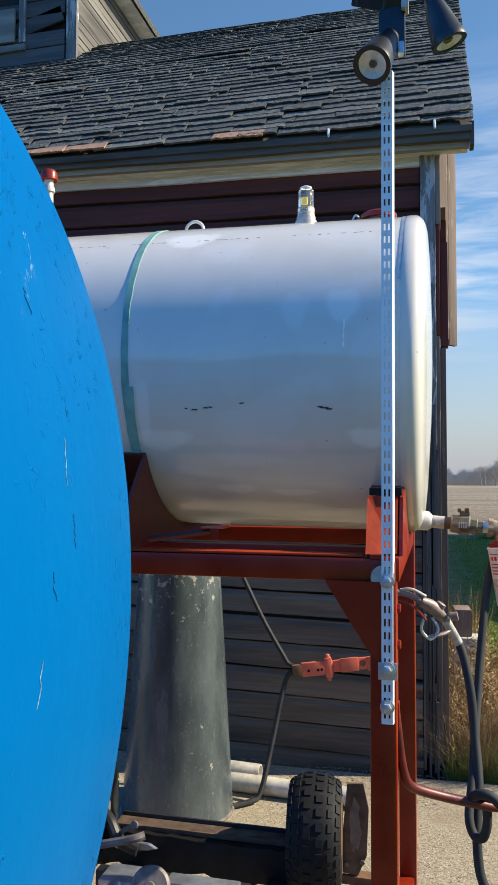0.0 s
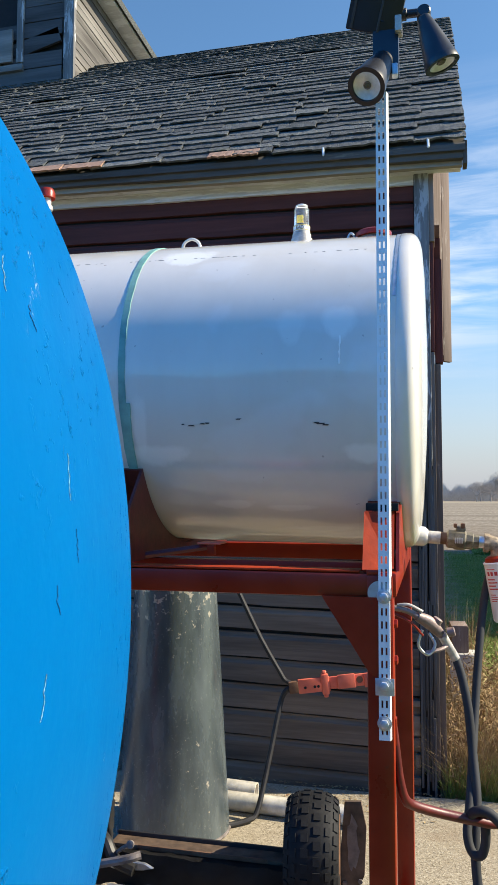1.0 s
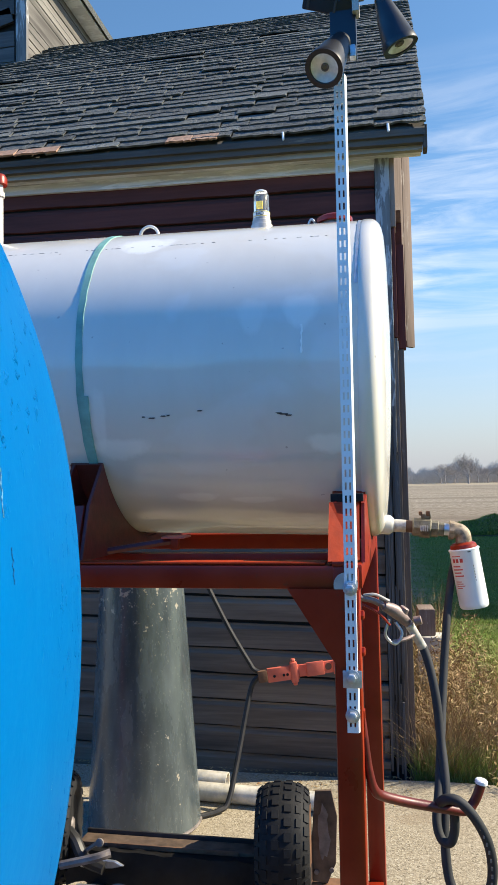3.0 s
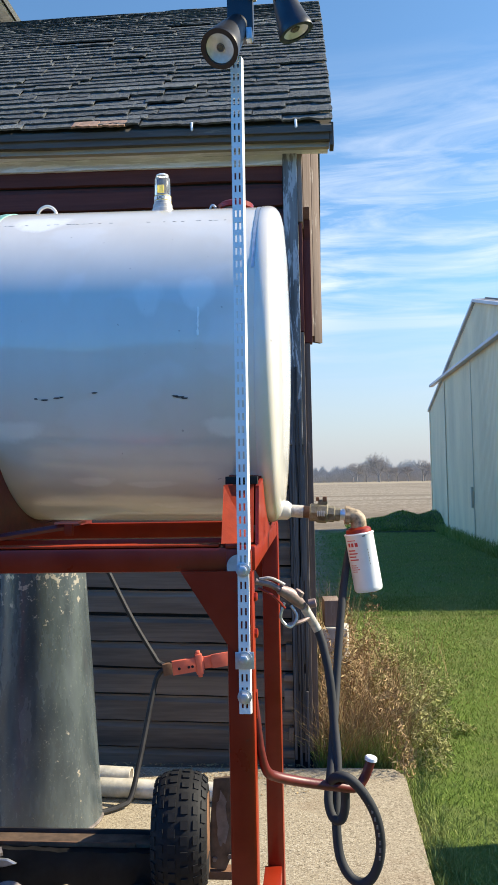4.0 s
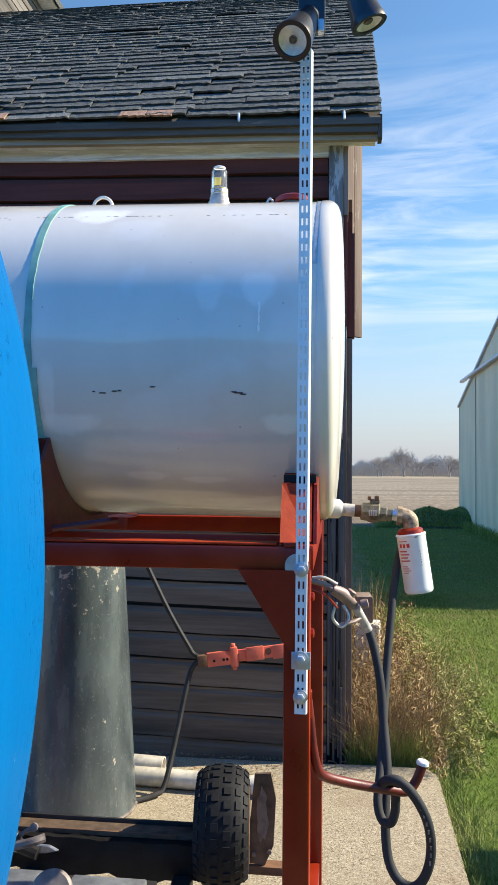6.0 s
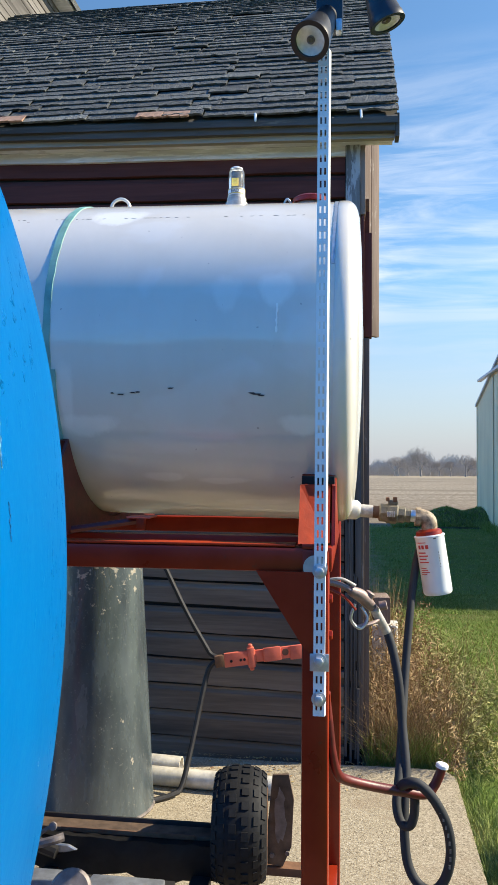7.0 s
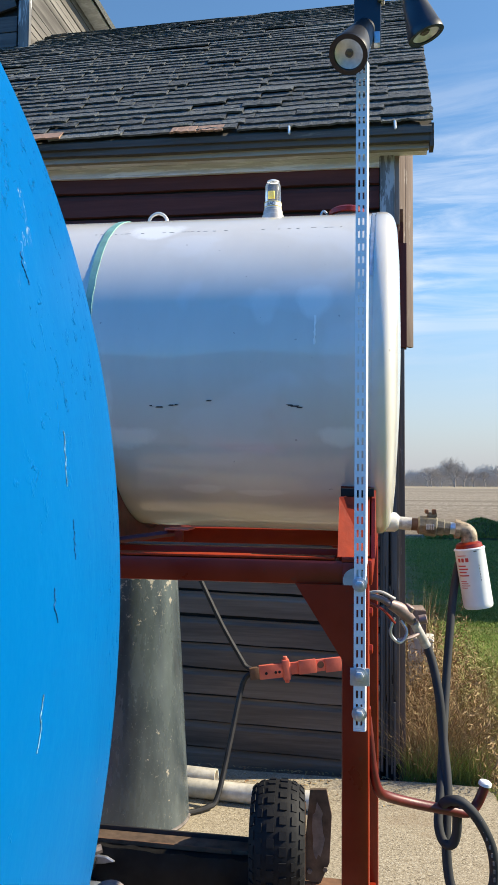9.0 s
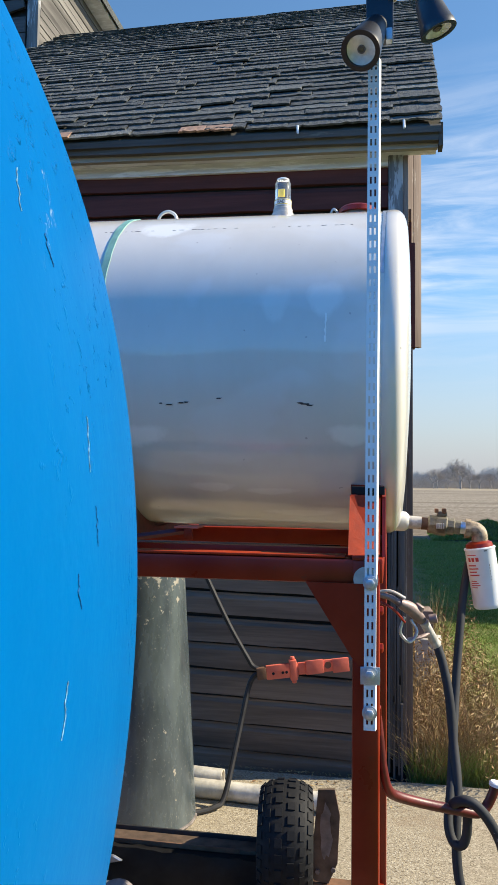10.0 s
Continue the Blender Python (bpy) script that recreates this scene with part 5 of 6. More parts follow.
# thin black discs that paint the shade inside the drawbar's holes
for x in (0.035, 0.085, 0.104):
    part("hole", lathe(bmesh.new(), TM @ Vector((x, -0.0125, -0.006)), TM.to_3x3() @ Vector((0, -1, 0)), [(0, 0.0075), (0.0006, 0.0075)], 12), DARK, bar)
part("end_hole", lathe(bmesh.new(), TM @ Vector((0.322, -0.0095, 0.006)), TM.to_3x3() @ Vector((0, -1, 0)), [(0, 0.018), (0.0006, 0.018)], 14), RUST, tow)

# ---- white pipes on the ground ----


def pvc(name_label, a, b, r, material):
    g = thing("plastic_pipe", name_label, "pipe", at=((a[0] + b[0]) / 2, a[1], PAD))
    d = Vector(b) - Vector(a)
    part("tube", lathe(bmesh.new(), a, d, [(0, r * 0.84), (0, r), (d.length, r), (d.length, r * 0.84), (d.length - 0.12, r * 0.84)], 24), material, g)


pvc("short white plastic pipe lying by the barn wall", (-1.55, 4.50, 0.008), (-0.955, 4.47, -0.004), 0.046, PVC)
pvc("dirty white plastic pipe lying on the ground", (-1.25, 4.34, -0.004), (-0.40, 4.28, -0.004), 0.046, PVC)

# ---- mower chassis in front of the stack ----
chassis = thing("mower_chassis", "old black mower axle frame with two knobby tyres", "mower chassis", at=(-0.75, 2.85, PAD))
AX = Vector((1, 0.10, 0)).normalized()


def wheel(c, r, w, turn):
    c = Vector(c)
    d = Vector((math.cos(turn), math.sin(turn), 0))
    tyre = part("tyre", lathe(bmesh.new(), c - d * w / 2, d, [(0.014, r * 0.54), (0.002, r * 0.62), (0.0, r * 0.72), (0.005, r * 0.81), (0.016, r * 0.89), (0.033, r * 0.940), (0.055, r * 0.968), (w / 2, r * 0.978), (w - 0.055, r * 0.968), (w - 0.033, r * 0.940), (w - 0.016, r * 0.89), (w - 0.005, r * 0.81), (w, r * 0.72), (w - 0.002, r * 0.62), (w - 0.014, r * 0.54)], 48), RUBBER, chassis)
    _, a, b = axes(d)
    for i in range(26):
        t = i * math.tau / 26
        for row, (off, ww, rr, lean) in enumerate(((-0.435, 0.13, 0.855, 0.95), (-0.30, 0.11, 0.930, 0.42), (-0.11, 0.15, 0.974, 0.06), (0.11, 0.15, 0.974, -0.06), (0.30, 0.11, 0.930, -0.42), (0.435, 0.13, 0.855, -0.95))):
            tt = t + (0.12 if row in (1, 2, 5) else 0.0)
            rad = a * math.cos(tt) + b * math.sin(tt)
            n = (rad - d * lean).normalized()
            tg = d.cross(n).normalized()
            sd = tg.cross(n)
            m = Matrix(((*sd, 0), (*tg, 0), (*n, 0), (0, 0, 0, 1))).transposed()
            m.translation = c + d * off * w + rad * r * rr
            bm = bmesh.new()
            box(bm, -ww * w * 0.42, ww * w * 0.42, -r * 0.068, r * 0.068, -0.006, 0.0034, m)
            lugs.append(bm)
    part("rim", lathe(bmesh.new(), c - d * (w / 2 - 0.012), d, [(0, 0.02), (0.004, 0.03), (0.01, r * 0.50), (-0.002, r * 0.57), (w - 0.022, r * 0.57), (w - 0.034, r * 0.50), (w - 0.03, 0.03), (w - 0.02, 0.02)], 32), GREYSTEEL, tyre, "grey pressed rim")
    for bm in lugs:
        part("tread_block", bm, RUBBER, tyre, smooth=False)
    lugs.clear()


lugs = []
wheel((-0.414, 2.90, 0.438), 0.177, 0.168, 0.10)
wheel((-1.21, 2.98, 0.40), 0.185, 0.12, 0.25)
part("axle_beam", boxed(-1.13, -0.47, 2.87, 2.955, 0.285, 0.375, 0.008), STEEL_DARK, chassis)
r = random.Random(3)
bm = bmesh.new()
cols = []
for i in range(23):
    x = -1.13 + 0.03 * i
    cols.append([bm.verts.new((x, y + r.uniform(-0.003, 0.003), z + r.uniform(-0.004, 0.004))) for y, z in ((2.905, 0.381), (2.866, 0.380), (2.862, 0.345), (2.858, 0.300), (2.863, 0.268 + 0.012 * math.sin(i * 0.7)))])
for p, q in zip(cols, cols[1:]):
    for k in range(4):
        bm.faces.new((p[k], q[k], q[k + 1], p[k + 1]))
bmesh.ops.solidify(bm, geom=bm.faces[:], thickness=0.004)
part("cover_sheet", bm, STEEL_DARK, chassis, "bent black sheet over the beam")
part("top_channel", boxed(-1.10, -0.475, 2.900, 2.965, 0.378, 0.392, 0.004), DARK_RUST, chassis, "rusty top channel")
part("channel_lip", boxed(-1.00, -0.56, 2.8935, 2.8995, 0.381, 0.396, 0.002), RUST, chassis, "bright rusty channel lip")
part("back_lip", boxed(-1.10, -0.475, 2.966, 2.975, 0.378, 0.404, 0.002), STEEL_DARK, chassis)
bm = bmesh.new()
prism(bm, [(-1.085, 0.352), (-1.04, 0.366), (-0.955, 0.362), (-0.925, 0.348), (-0.965, 0.338), (-1.03, 0.332), (-1.075, 0.335)], "y", 2.845, 2.857)
rounded(bm, 0.003, 1)
part("torn_fold", bm, ALU, chassis, "bent bare metal fold", smooth=False)
part("link_strap", tube(bmesh.new(), [(-1.07, 2.86, 0.372), (-1.035, 2.855, 0.400), (-1.012, 2.85, 0.412)], 0.007, 8), GREYSTEEL, chassis)
part("link_eye", lathe(bmesh.new(), (-1.008, 2.853, 0.415), (0, -1, 0.2), [(0, 0.013), (0.008, 0.013), (0.009, 0.008)], 14), GREYSTEEL, chassis)
part("side_rail", boxed(-0.56, -0.50, 2.55, 2.868, 0.245, 0.29, 0.005), STEEL_DARK, chassis)
part("side_rail", boxed(-1.04, -0.99, 2.55, 2.868, 0.24, 0.284, 0.005), STEEL_DARK, chassis)
part("steering_lug", tube(bmesh.new(), [(-1.14, 2.90, 0.42), (-1.10, 2.87, 0.405), (-1.06, 2.85, 0.36), (-0.99, 2.84, 0.34)], 0.020, 10), STEEL_DARK, chassis)
part("tie_rod", tube(bmesh.new(), [(-1.12, 2.80, 0.36), (-1.0, 2.80, 0.392), (-0.96, 2.82, 0.400)], 0.014, 8), GREYSTEEL, chassis)
for x, y in ((-0.55, 2.88), (-1.05, 2.88), (-0.55, 2.56), (-1.03, 2.56)):
    part("prop_leg", tube(bmesh.new(), [(x, y + 0.02, 0.26), (x - 0.05, y + 0.04, PAD)], 0.024, 8, 0), STEEL_DARK, chassis)
part("pulley", lathe(bmesh.new(), (-0.825, 2.530, 0.400), (0.15, -1, 0.5), [(0, 0.05), (0.006, 0.056), (0.013, 0.044), (0.020, 0.056), (0.026, 0.05), (0.027, 0.016), (0.034, 0.014)], 28), GREYSTEEL, chassis, "worn idler pulley")
part("deck_plate", boxed(-0.985, -0.870, 2.52, 2.62, 0.375, 0.408, 0.006), ALU, chassis, "dull aluminium casting")
part("deck_plate", boxed(-0.790, -0.58, 2.54, 2.60, 0.392, 0.414, 0.006), ALU, chassis)
part("deck_bracket", boxed(-1.03, -0.56, 2.60, 2.64, 0.285, 0.39, 0.005), STEEL_DARK, chassis)
part("mount_tube", lathe(bmesh.new(), (-0.93, 2.519, 0.392), (0, -1, 0), [(0, 0.022), (0.05, 0.022), (0.05, 0.012)], 18), ALU, chassis)
bm = bmesh.new()
prism(bm, [(-0.325, 0.555), (-0.272, 0.560), (-0.255, 0.48), (-0.262, 0.33), (-0.290, 0.265), (-0.338, 0.27), (-0.345, 0.34)], "y", 3.005, 3.018)
part("plate_flange", boxed(-0.352, -0.338, 2.93, 3.004, 0.275, 0.52, 0.002), RUST, chassis, "rusty folded flange")
pl = part("hitch_plate", bm, DARK_RUST, chassis, "scuffed rusty brown hitch plate", smooth=False)
for x, zz in ((-0.325, 0.30), (-0.275, 0.31)):
    part("bolt_head", lathe(bmesh.new(), (x, 3.0045, zz), (0, -1, 0), [(0, 0.008), (0.006, 0.008)], 6), GREYSTEEL, pl)
rp = random.Random(8)
bm = bmesh.new()
prism(bm, [(-0.300 + (0.020 + rp.uniform(-0.006, 0.006)) * math.cos(t * math.tau / 22), 0.425 + (0.085 + rp.uniform(-0.015, 0.015)) * math.sin(t * math.tau / 22)) for t in range(22)], "y", 3.0035, 3.0048)
part("worn_patch", bm, GREYSTEEL, pl, "bare scuffed grey patch", smooth=False)
part("plate_foot", boxed(-0.43, -0.20, 3.0, 3.05, 0.235, 0.262, 0.003), RUST, chassis)
part("stub_axle", lathe(bmesh.new(), (-0.50, 2.89, 0.44), (1, 0.1, 0.05), [(0, 0.022), (0.13, 0.022)], 14), STEEL_DARK, chassis)

# ---- blocks by the barn corner ----
for i, (x, y, zz, sx, sy, sz, ang, material, lab) in enumerate([
        (0.135, 6.05, 0.48, 0.115, 0.22, 0.185, 4, TAN, "weathered tan wooden box on a block pile"),
        (0.165, 6.00, 0.31, 0.17, 0.20, 0.17, -6, BLOCK, "pale chipped concrete block in a pile"),
        (0.16, 5.98, 0.11, 0.19, 0.20, 0.19, 5, BLOCK, "pale chipped concrete block in a pile"),
        (0.16, 6.0, G, 0.20, 0.22, 0.19, 12, BLOCK, "pale chipped concrete block in a pile")]):
    M = Matrix.Translation((x, y, zz)) @ Matrix.Rotation(radians(ang), 4, "Z")
    bm = bmesh.new()
    box(bm, -sx / 2, sx / 2, -sy / 2, sy / 2, 0, sz, M)
    rounded(bm, 0.012, 2)
    for v in bm.verts:
        v.co += Vector((rng.uniform(-1, 1), rng.uniform(-1, 1), 0)) * 0.003
    solid("wooden_box" if i == 0 else "concrete_block", bm, material, lab, "box" if i == 0 else "block")

# ---- unseen crate on the lawn, added to cast the shade on the near grass ----
crate = thing("shade_crate", "board crate added out of view to cast the near grass shadow", "crate", at=(2.75, 3.9, G))
CO = Matrix.Translation((-0.03, -0.27, 0.0))
for i in range(8):
    z0 = G + i * 0.16
    part("slat", boxed(2.25, 3.25, 3.22, 3.245, z0, z0 + 0.15, 0.003, CO), GREYWOOD, crate)
    part("slat", boxed(2.25, 3.25, 4.535, 4.56, z0, z0 + 0.15, 0.003, CO), GREYWOOD, crate)
    part("slat", boxed(2.222, 2.247, 3.22, 4.56, z0, z0 + 0.15, 0.003, CO), GREYWOOD, crate)
    part("slat", boxed(3.253, 3.278, 3.22, 4.56, z0, z0 + 0.15, 0.003, CO), GREYWOOD, crate)
part("lid", boxed(2.22, 3.28, 3.21, 4.57, G + 1.275, G + 1.30, 0.004, CO), GREYWOOD, crate)
part("corner_post", boxed(2.25, 2.30, 3.25, 3.30, G, G + 1.27, 0.003, CO), GREYWOOD, crate)

# ---- dormer on the ridge ----
DX, DY = -3.12, 6.50
dormer = thing("dormer", "weathered grey board dormer on the barn roof", "dormer", kind="structure", at=(DX, DY, 5.3))
part("core", boxed(DX - 1.75, DX - 0.03, DY + 0.05, 9.0, 4.6, 6.46, 0), DARK, dormer)
zz, i = 5.16, 0
while zz < 6.45:
    top = min(zz + 0.145, 6.47)
    for lo, hi in ((zz, (zz + top) / 2), ((zz + top) / 2, top)):
        bm = boxed(DX - 0.028, DX + rng.uniform(-0.006, 0.004), DY + 0.03, 9.0, lo + rng.choice((0.003, 0.006, 0.014)), hi, 0.002)
        for v in bm.verts:
            v.co.z += rng.uniform(-0.005, 0.005)
        part("side_board", bm, SIDEWOOD, dormer, smooth=False)
    if zz > 5.75:
        part("front_board", boxed(DX - 0.50, DX - 0.10, DY, DY + 0.025, zz + 0.003, top, 0.003), DORMER_SHADED, dormer, smooth=False)
    else:
        M = Matrix.Translation((DX - 0.45, DY, zz)) @ Matrix.Rotation(radians(-14 if i == 3 else 0), 4, "Y")
        part("front_board", boxed(-1.2, 0.33, 0.0, 0.025, 0.003, 0.142, 0.003, M), DORMER_SHADED, dormer, smooth=False)
    zz += 0.147
    i += 1
part("corner_trim", boxed(DX - 0.095, DX + 0.006, DY - 0.022, DY + 0.024, 5.22, 6.47, 0.004), POST, dormer, "pale peeling corner trim")
part("window_trim", boxed(DX - 0.57, DX - 0.505, DY - 0.018, DY + 0.024, 5.52, 6.47, 0.004), POST, dormer)
part("window_sill", boxed(DX - 1.4, DX - 0.50, DY - 0.03, DY + 0.024, 5.44, 5.50, 0.004), GREYWOOD, dormer)
part("shutter_board", boxed(DX - 0.95, DX - 0.60, DY - 0.045, DY - 0.019, 5.52, 5.83, 0.004), GREYWOOD, dormer)
bm = bmesh.new()
prism(bm, [(DX + 0.20, 6.40), (DX - 0.87, 7.25), (DX - 1.95, 6.40), (DX - 1.95, 6.34), (DX - 0.87, 7.16), (DX + 0.19, 6.34)], "y", DY - 0.25, 9.1)
part("roof", bm, SHINGLE_FAR, dormer, "dark shingle dormer roof", smooth=False)
part("eave_board", boxed(DX + 0.006, DX + 0.16, DY - 0.2, 9.05, 6.33, 6.355, 0.003), TRIM, dormer, "pale soffit board")

# ---- far trees and brush ----


def bare_tree(base, height, seed):
    r = random.Random(seed)
    verts, faces = [], []

    def limb(p, d, length, rad, level):
        q = p + d * length
        _, a, b = axes(d)
        i0 = len(verts)
        for c, rr in ((p, rad), (q, rad * 0.62)):
            for k in range(4):
                verts.append(c + (a * math.cos(k * math.pi / 2) + b * math.sin(k * math.pi / 2)) * rr)
        for k in range(4):
            j = (k + 1) % 4
            faces.append((i0 + k, i0 + j, i0 + 4 + j, i0 + 4 + k))
        if level == 0:
            return
        for _ in range(r.choice((3, 3, 4))):
            v = Vector((r.gauss(0, 1), r.gauss(0, 1), r.gauss(0, 0.6)))
            e = (d * 1.0 + v.normalized() * 1.0 + Vector((0, 0, 0.18))).normalized()
            limb(p + d * length * r.uniform(0.62, 1.0), e, length * r.uniform(0.68, 0.88), rad * 0.56, level - 1)

    limb(Vector(base), Vector((r.uniform(-0.05, 0.05), 0, 1)).normalized(), height * 0.18, height * 0.016, 6)
    t = thing("bare_tree", "leafless grey-brown tree at the field edge", "tree", group="bare trees along the field", at=base)
    ob = raw("crown", verts, faces, BARK)
    ob.parent = t
    ob.matrix_parent_inverse = Matrix.Translation(-t.location)


for i, (x, y, h) in enumerate([(20.4, 232, 15.0), (17.6, 246, 10.5), (33.8, 236, 12.5), (28.5, 256, 10.5), (43, 228, 15), (45.5, 238, 14.5), (24.8, 250, 10.5), (13.0, 240, 11.0), (50, 250, 12), (15.2, 256, 12.5), (22.8, 262, 12), (31.0, 248, 9.5), (37.5, 258, 12.5), (40.0, 246, 11)]):
    bare_tree((x, y, G), h, 40 + i)

# brush along the far fence line, one tangle
N = 42000
px = nrg.uniform(-20, 110, N)
py = nrg.uniform(262, 300, N)
hh = 3.0 + 4.6 * np.abs(np.sin(px * 0.21) * np.cos(px * 0.083 + 1)) + 2.4 * np.abs(np.sin(px * 0.9 + np.sin(px * 0.37))) * nrg.random(N)
pz = G + nrg.random(N) * hh
sz = nrg.uniform(0.8, 2.2, N)
ang = nrg.normal(0, 0.5, N)
v = np.zeros((N, 3, 3))
for k, (across, up) in enumerate(((-0.055, -0.5), (0.055, -0.5), (0.0, 0.5))):
    v[:, k, 0] = px + across + np.sin(ang) * sz * up
    v[:, k, 1] = py
    v[:, k, 2] = np.maximum(G, pz + np.cos(ang) * sz * up)
ob = raw("far_brush", v.reshape(-1, 3).tolist(), np.arange(N * 3).reshape(-1, 3).tolist(), BRUSH)
tagged(ob, "low grey-brown leafless brush along the far field edge", "brush", kind="stuff")


# ---- grass and weeds ----


def blades(name, n, xs, ys, hts, width, material, label, lean=0.6, keep=None, category="grass", lift=None):
    x = nrg.uniform(xs[0], xs[1], n)
    t = nrg.random(n)
    y = ys[0] + (ys[1] - ys[0]) * t ** 1.6
    if keep is not None:
        ok = keep(x, y)
        x, y = x[ok], y[ok]
        n = len(x)
    h = nrg.uniform(hts[0], hts[1], n)
    a = nrg.uniform(0, math.tau, n)
    b = nrg.uniform(0, math.tau, n)
    l = nrg.random(n) * lean * h
    w = width * (1 + 0.10 * np.maximum(0, y - 5))
    z0 = G - 0.004 + (lift(x, y) if lift else 0.0)
    v = np.zeros((n, 5, 3))
    for k, (sg, f, hz, ln) in enumerate(((-1, 1.0, 0.0, 0.0), (1, 1.0, 0.0, 0.0), (-1, 0.8, 0.55, 0.4), (1, 0.8, 0.55, 0.4), (0, 0.0, 1.0, 1.0))):
        v[:, k] = np.stack([x + sg * np.cos(a) * w * f + np.cos(b) * l * ln, y + sg * np.sin(a) * w * f + np.sin(b) * l * ln, z0 + h * hz], 1)
    i = np.arange(n)[:, None] * 5
    faces = np.concatenate([i + [0, 1, 3], i + [0, 3, 2], i + [2, 3, 4]]).tolist()
    ob = raw(name, v.reshape(-1, 3).tolist(), faces, material)
    return tagged(ob, label, category, kind="stuff")


def lawn(x, y):
    return ((x > 0.47 + 0.012 * np.sin(y * 9)) | (y > 4.80)) & (x < 0.6 + 0.36 * y) & ((x > 0.06) | (y > 9.5))


blades("lawn_grass", 240000, (0.05, 5.0), (2.6, 11.0), (0.010, 0.034), 0.0018, GRASS, "short green lawn grass with dry clippings", 1.7, lawn)
blades("far_lawn_grass", 60000, (-1.0, 9.0), (9.5, 24.0), (0.018, 0.042), 0.0025, GRASS, "green lawn grass further off", 0.9)


def patch(x, y):
    return ((x - 0.25) ** 2 / 0.10 + (y - 5.5) ** 2 / 0.75 < 1.0 + 0.5 * np.sin(x * 31) * np.sin(y * 17))


blades("dry_weeds", 5200, (0.03, 0.90), (4.80, 6.6), (0.06, 0.66), 0.0011, DRY, "thin dry brown weed stems by the barn corner", 1.3, patch, "weeds")
blades("weed_grass", 22000, (0.02, 0.95), (4.78, 7.2), (0.04, 0.26), 0.0016, GRASS, "rank green grass by the barn corner", 1.0, lambda x, y: (x < 0.16 + 0.18 * (y - 3.2)), "weeds")


def leaf_mass(name, n, centre, size, height, leaf, material, label):
    """Many small leaves at all angles in a low uneven mound."""
    u, t = nrg.random(n), nrg.uniform(0, math.tau, n)
    rr = np.sqrt(u) * (0.86 + 0.20 * np.sin(5 * t + 0.6) + 0.14 * np.sin(11 * t + 1.0))
    x, y = centre[0] + size[0] * rr * np.cos(t), centre[1] + size[1] * rr * np.sin(t)
    lump = 0.55 + 0.45 * np.sin(x * 17 + 1) * np.sin(y * 9 + 2)
    z = G + nrg.random(n) ** 0.8 * height * (1 - u * 0.75) * lump + 0.01
    ok = (x > 0.04) | (y > 9.4)
    x, y, z = x[ok], y[ok], z[ok]
    n = len(x)
    d1 = nrg.normal(size=(n, 3))
    d1 /= np.linalg.norm(d1, axis=1)[:, None]
    d2 = np.cross(d1, nrg.normal(size=(n, 3)))
    d2 /= np.linalg.norm(d2, axis=1)[:, None]
    s = nrg.uniform(0.5, 1.9, n)[:, None] * leaf
    p = np.stack([x, y, z], 1)
    v = np.stack([p - d1 * s, p + d2 * s * 0.17, p + d1 * s, p - d2 * s * 0.17], 1)
    i = np.arange(n)[:, None] * 4
    ob = raw(name, v.reshape(-1, 3).tolist(), np.concatenate([i + [0, 1, 2], i + [0, 2, 3]]).tolist(), material)
    return tagged(ob, label, "weeds", kind="stuff")


leaf_mass("brown_weed_leaves", 19000, (0.29, 5.5), (0.40, 0.85), 1.0, 0.0135, DRY, "curled brown leaves of dying weeds by the barn corner")
leaf_mass("green_weed_leaves", 15000, (0.46, 6.2), (0.52, 1.3), 0.66, 0.015, WEED, "green and yellowing weed leaves beside the barn")
blades("tall_dry_tuft", 420, (0.06, 0.26), (6.25, 6.8), (0.35, 0.92), 0.0022, DRY, "tall dry yellow grass tuft against the barn", 0.45, None, "weeds")
blades("seed_stalks", 40, (0.5, 1.1), (6.6, 7.6), (0.25, 0.5), 0.0016, DRY, "thin dry seed stalks in the lawn edge", 0.6, None, "weeds")
leaf_mass("mixed_weed_leaves", 17000, (0.46, 5.4), (0.48, 0.65), 0.46, 0.013, WEED, "low yellow-green weeds spreading over the lawn edge")
blades("pad_edge_grass", 3200, (0.466, 0.60), (2.6, 4.80), (0.02, 0.075), 0.0016, GRASS, "uncut grass along the concrete edge", 1.1, None, "grass")
blades("shed_weeds", 4000, (3.55, 3.9), (12.0, 25.0), (0.08, 0.30), 0.003, GRASS, "rank weeds along the shed wall", 0.8, None, "weeds")



def bank_rise(x, y):
    bx, by = (x - 2.55) / 1.5, (y - 24.6) / 1.7
    return np.clip((bx + 1.0) / 0.95, 0, 1) * np.maximum(0, 1 - by * by) * (0.45 + 0.06 * np.sin(bx * 9))


blades("bank_grass", 9000, (1.1, 4.0), (23.0, 26.2), (0.03, 0.10), 0.003, GRASS, "rank grass on the low bank by the shed", 1.3, None, "grass", bank_rise)

blades("straw_clump", 1500, (0.03, 0.24), (4.84, 5.25), (0.10, 0.42), 0.0016, DRY, "tangled straw-coloured grass at the foot of the corner post", 1.5, None, "weeds")

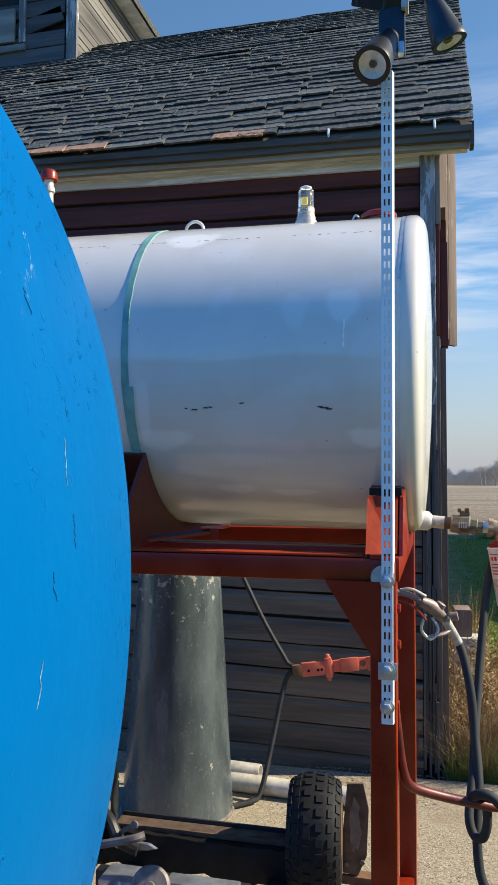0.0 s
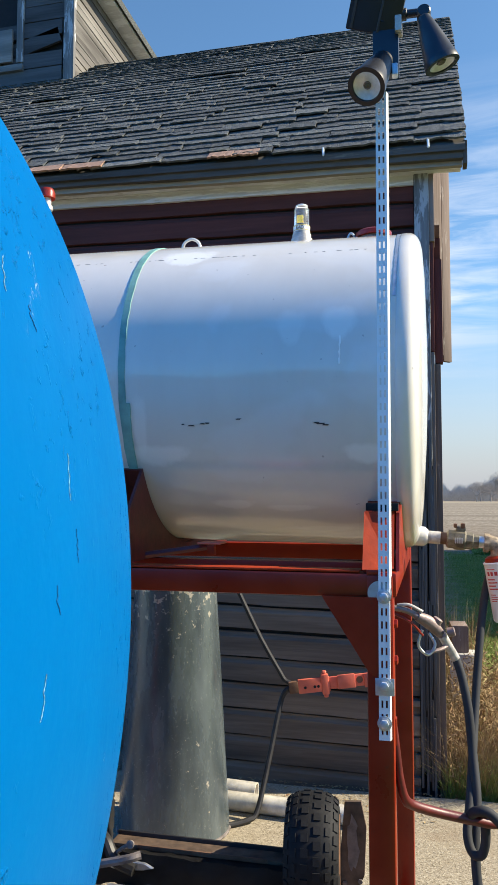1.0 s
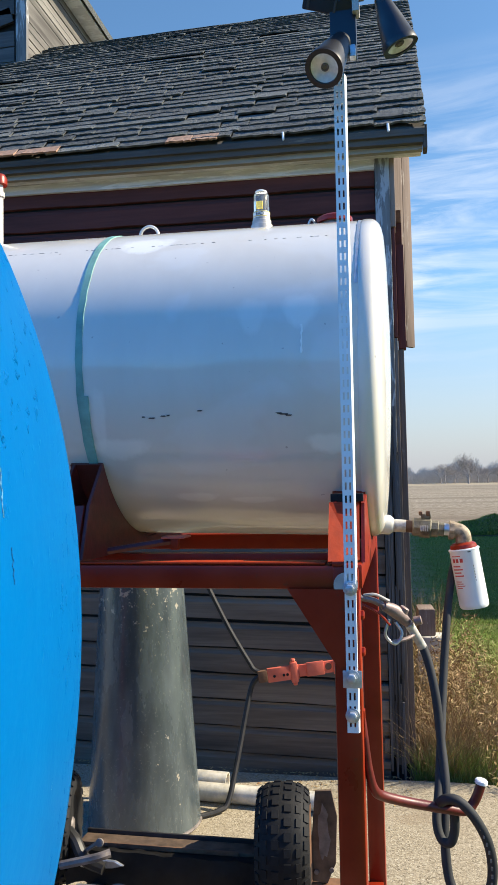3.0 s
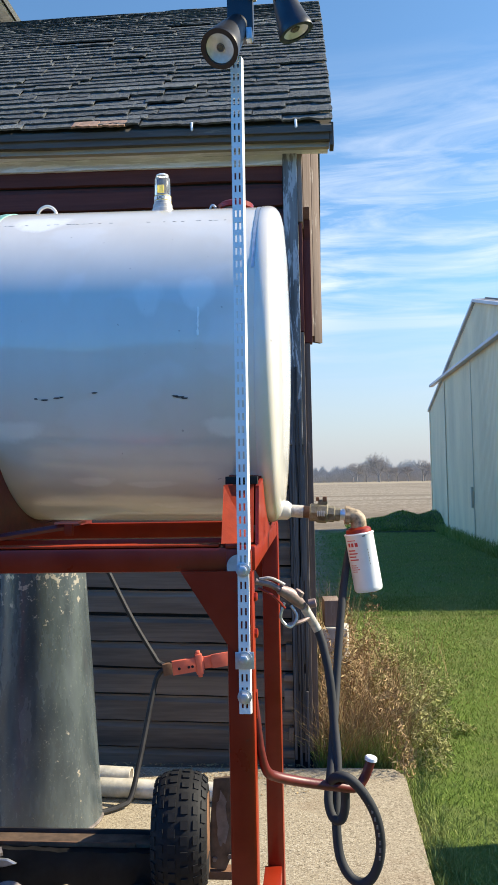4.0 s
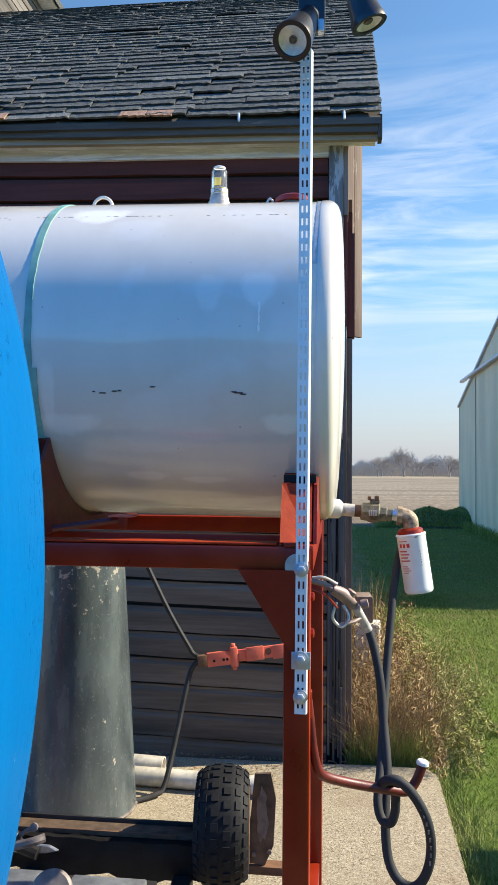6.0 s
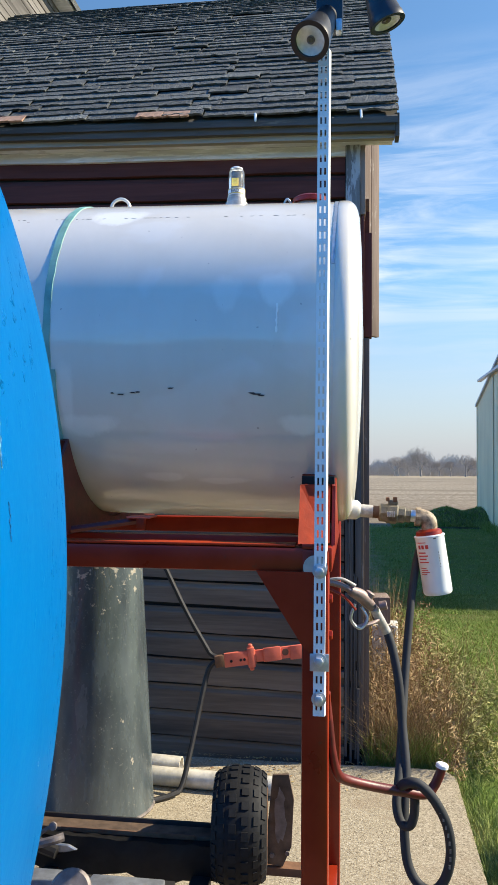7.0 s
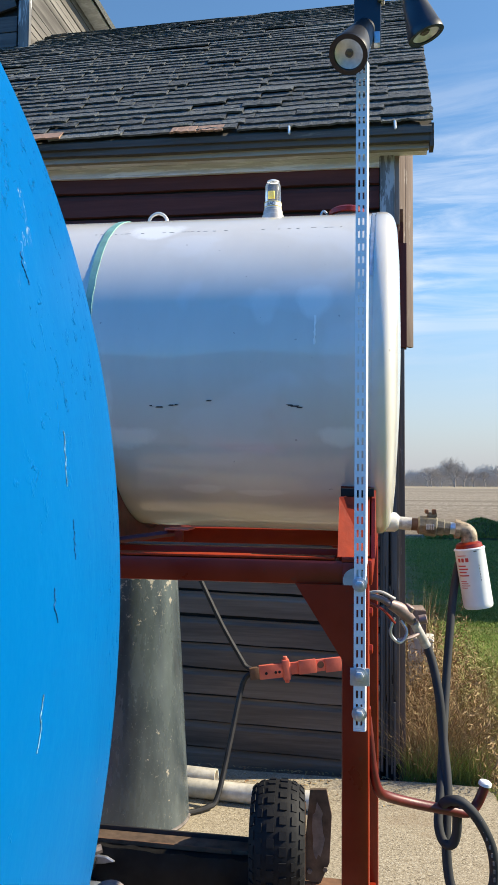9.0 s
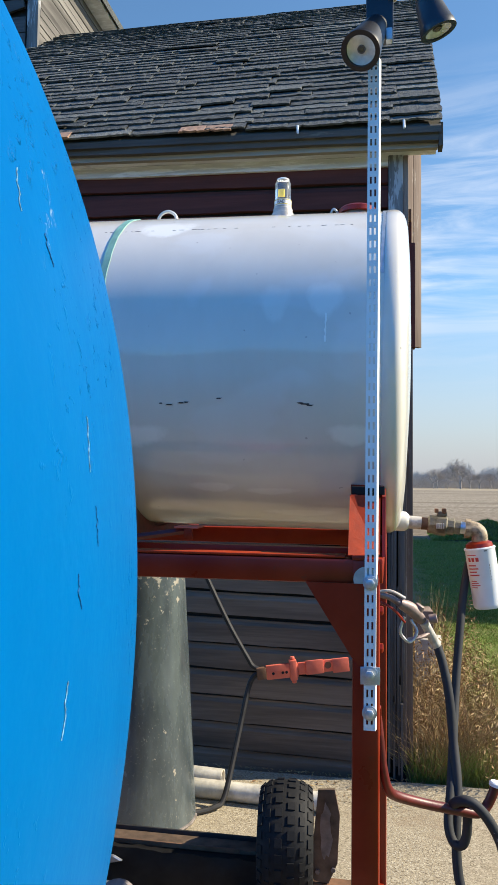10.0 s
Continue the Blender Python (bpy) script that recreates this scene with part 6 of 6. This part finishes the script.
# fallen leaves and litter along the wall foot


def litter(name, n, xs, ys, z0, leaf, material, label):
    x, y = nrg.uniform(*xs, n), ys[1] - (ys[1] - ys[0]) * nrg.random(n) ** 2
    a = nrg.uniform(0, math.tau, n)
    s = nrg.uniform(0.5, 1.3, n) * leaf
    v = np.zeros((n, 4, 3))
    for k in range(4):
        f = 1.0 if k % 2 == 0 else 0.4
        v[:, k] = np.stack([x + np.cos(a + k * 1.571) * s * f, y + np.sin(a + k * 1.571) * s * f, z0 + nrg.random(n) * 0.006], 1)
    i = np.arange(n)[:, None] * 4
    ob = raw(name, v.reshape(-1, 3).tolist(), np.concatenate([i + [0, 1, 2], i + [0, 2, 3]]).tolist(), material)
    return tagged(ob, label, "leaf litter", kind="stuff")


litter("lawn_clippings", 2600, (0.5, 2.6), (4.9, 9.4), G + 0.022, 0.007, DRY, "scattered dry clippings and leaves on the lawn")
litter("leaf_litter", 1000, (-2.6, 0.0), (4.35, 4.77), PAD + 0.001, 0.010, DRY, "dry brown leaf litter along the wall foot")

# bare brush behind the yard, out of view, added to darken the tank's reflection
N = 16000
px = nrg.uniform(-60, 60, N)
py = -34 + nrg.uniform(-4, 4, N)
pz = G + nrg.random(N) ** 0.7 * (7.0 + 1.5 * np.sin(px * 0.13) + 1.5 * np.sin(px * 0.71))
sz = nrg.uniform(0.5, 1.4, N)
ang = nrg.uniform(0, math.tau, N)
v = np.zeros((N, 3, 3))
for k in range(3):
    v[:, k] = np.stack([px + np.cos(ang + k * 2.1) * sz * 0.6, py + nrg.uniform(-0.4, 0.4, N), pz + np.sin(ang + k * 2.1) * sz * 0.8], 1)
ob = raw("windbreak", v.reshape(-1, 3).tolist(), np.arange(N * 3).reshape(-1, 3).tolist(), WINDBREAK)
tagged(ob, "dense bare brush added out of view to darken the tank's reflection", "brush", kind="stuff")

# ---- shingles, course by course ----


def tab_mesh(w, seed):
    """One tab: a thin slab with a curled, ragged lower edge. Local x along the eaves, y up the slope, z out."""
    r = random.Random(seed)
    bm = bmesh.new()
    n = max(10, int(w / 0.016))
    cols = []
    ph, ph2 = r.uniform(0, 6.3), r.uniform(0, 6.3)
    bite = [(r.uniform(0, w), r.uniform(0.012, 0.05), r.uniform(0.006, 0.022)) for _ in range(r.choice((0, 1, 1, 2, 3)))]
    for i in range(n + 1):
        x = w * i / n
        e = r.uniform(-0.003, 0.003) + 0.0022 * math.sin(x * 13 + ph) + 0.0022 * math.sin(x * 47 + ph2)
        for bx, bw, bd in bite:
            e += bd * max(0.0, 1 - abs(x - bx) / bw)
        curl = 0.002 + 0.0010 * math.sin(x * 9 + ph2) + r.uniform(0.0, 0.0022)
        lump = r.uniform(-0.001, 0.001)
        if i in (0, n):
            curl = 0.0
        cols.append([bm.verts.new(c) for c in ((x, e, 0.008 + curl), (x + r.uniform(-0.006, 0.006), 0.035 + r.uniform(-0.01, 0.01), 0.006 + lump), (x, 0.10, 0.001), (x, e + 0.003, -0.003 + curl * 0.6))])
    for p, q in zip(cols, cols[1:]):
        bm.faces.new((p[0], q[0], q[1], p[1]))
        bm.faces.new((p[1], q[1], q[2], p[2]))
        bm.faces.new((p[3], q[3], q[0], p[0]))
        bm.faces.new((p[2], q[2], q[3], p[3]))
    for c in (cols[0], cols[-1]):
        bm.faces.new(c)
    bmesh.ops.recalc_face_normals(bm, faces=bm.faces[:])
    return bm


TABS = []
for i, w in enumerate((0.28, 0.42, 0.30, 0.56, 0.20, 0.68, 0.31, 0.45, 0.24, 0.60, 0.34, 0.50, 0.17, 0.26)):
    TABS.append((w, mesh_of("shingle", tab_mesh(w - 0.004, 90 + i), SHINGLE, False)))
BROWN = mesh_of("shingle", tab_mesh(0.27, 120), RUSTY, False)
COURSES = 40
joined = bmesh.new()
count = 0
for c in range(COURSES):
    s0 = (c - 0.12) / COURSES
    x = EX + rng.uniform(0.006, 0.011)
    while x > -6.2:
        w, me = rng.choice(TABS)
        x -= w
        p = roof_at(s0, x)
        q = roof_at(s0 + 0.03, x)
        up = (q - p).normalized()
        out = X.cross(up).normalized()
        tilt = rng.uniform(-0.012, 0.012)
        m = Matrix(((1, up.x, out.x, p.x), (tilt, up.y, out.y, p.y), (0, up.z, out.z, p.z + rng.uniform(-0.002, 0.004)), (0, 0, 0, 1)))
        m.translation += out * (rng.uniform(0.011, 0.016) if rng.random() < 0.07 else rng.uniform(0.005, 0.007)) + up * rng.uniform(-0.007, 0.007)
        if c < 24 and x > -3.0 and count < 292:
            ob = new("shingle", me)
            ob.matrix_world = m
            ob.parent = roof
            ob.matrix_parent_inverse = Matrix.Translation(-roof.location)
            count += 1
        elif rng.random() > 0.02:
            k = len(joined.verts)
            joined.from_mesh(me)
            joined.verts.ensure_lookup_table()
            for vv in joined.verts[k:]:
                vv.co = m @ vv.co
for x, w in ((-1.285, 0.150), (-1.13, 0.150), (-2.50, 0.27), (-2.225, 0.27)):
    p, q = roof_at(-0.0085, x), roof_at(0.0315, x)
    up = (q - p).normalized()
    out = X.cross(up).normalized()
    ob = new("shingle", BROWN)
    ob.matrix_world = Matrix(((w / 0.27, up.x, out.x, p.x), (0, up.y, out.y, p.y), (0, up.z, out.z, p.z), (0, 0, 0, 1))) @ Matrix.Translation((0, -0.004, 0.0175))
    ob.parent = roof
    ob.matrix_parent_inverse = Matrix.Translation(-roof.location)
me = bpy.data.meshes.new("upper_shingles")
joined.to_mesh(me)
joined.free()
me.materials.append(SHINGLE_FAR)
ob = new("upper_shingles", me)
ob.parent = roof
ob.matrix_parent_inverse = Matrix.Translation(-roof.location)
tagged(ob, kind="stuff")
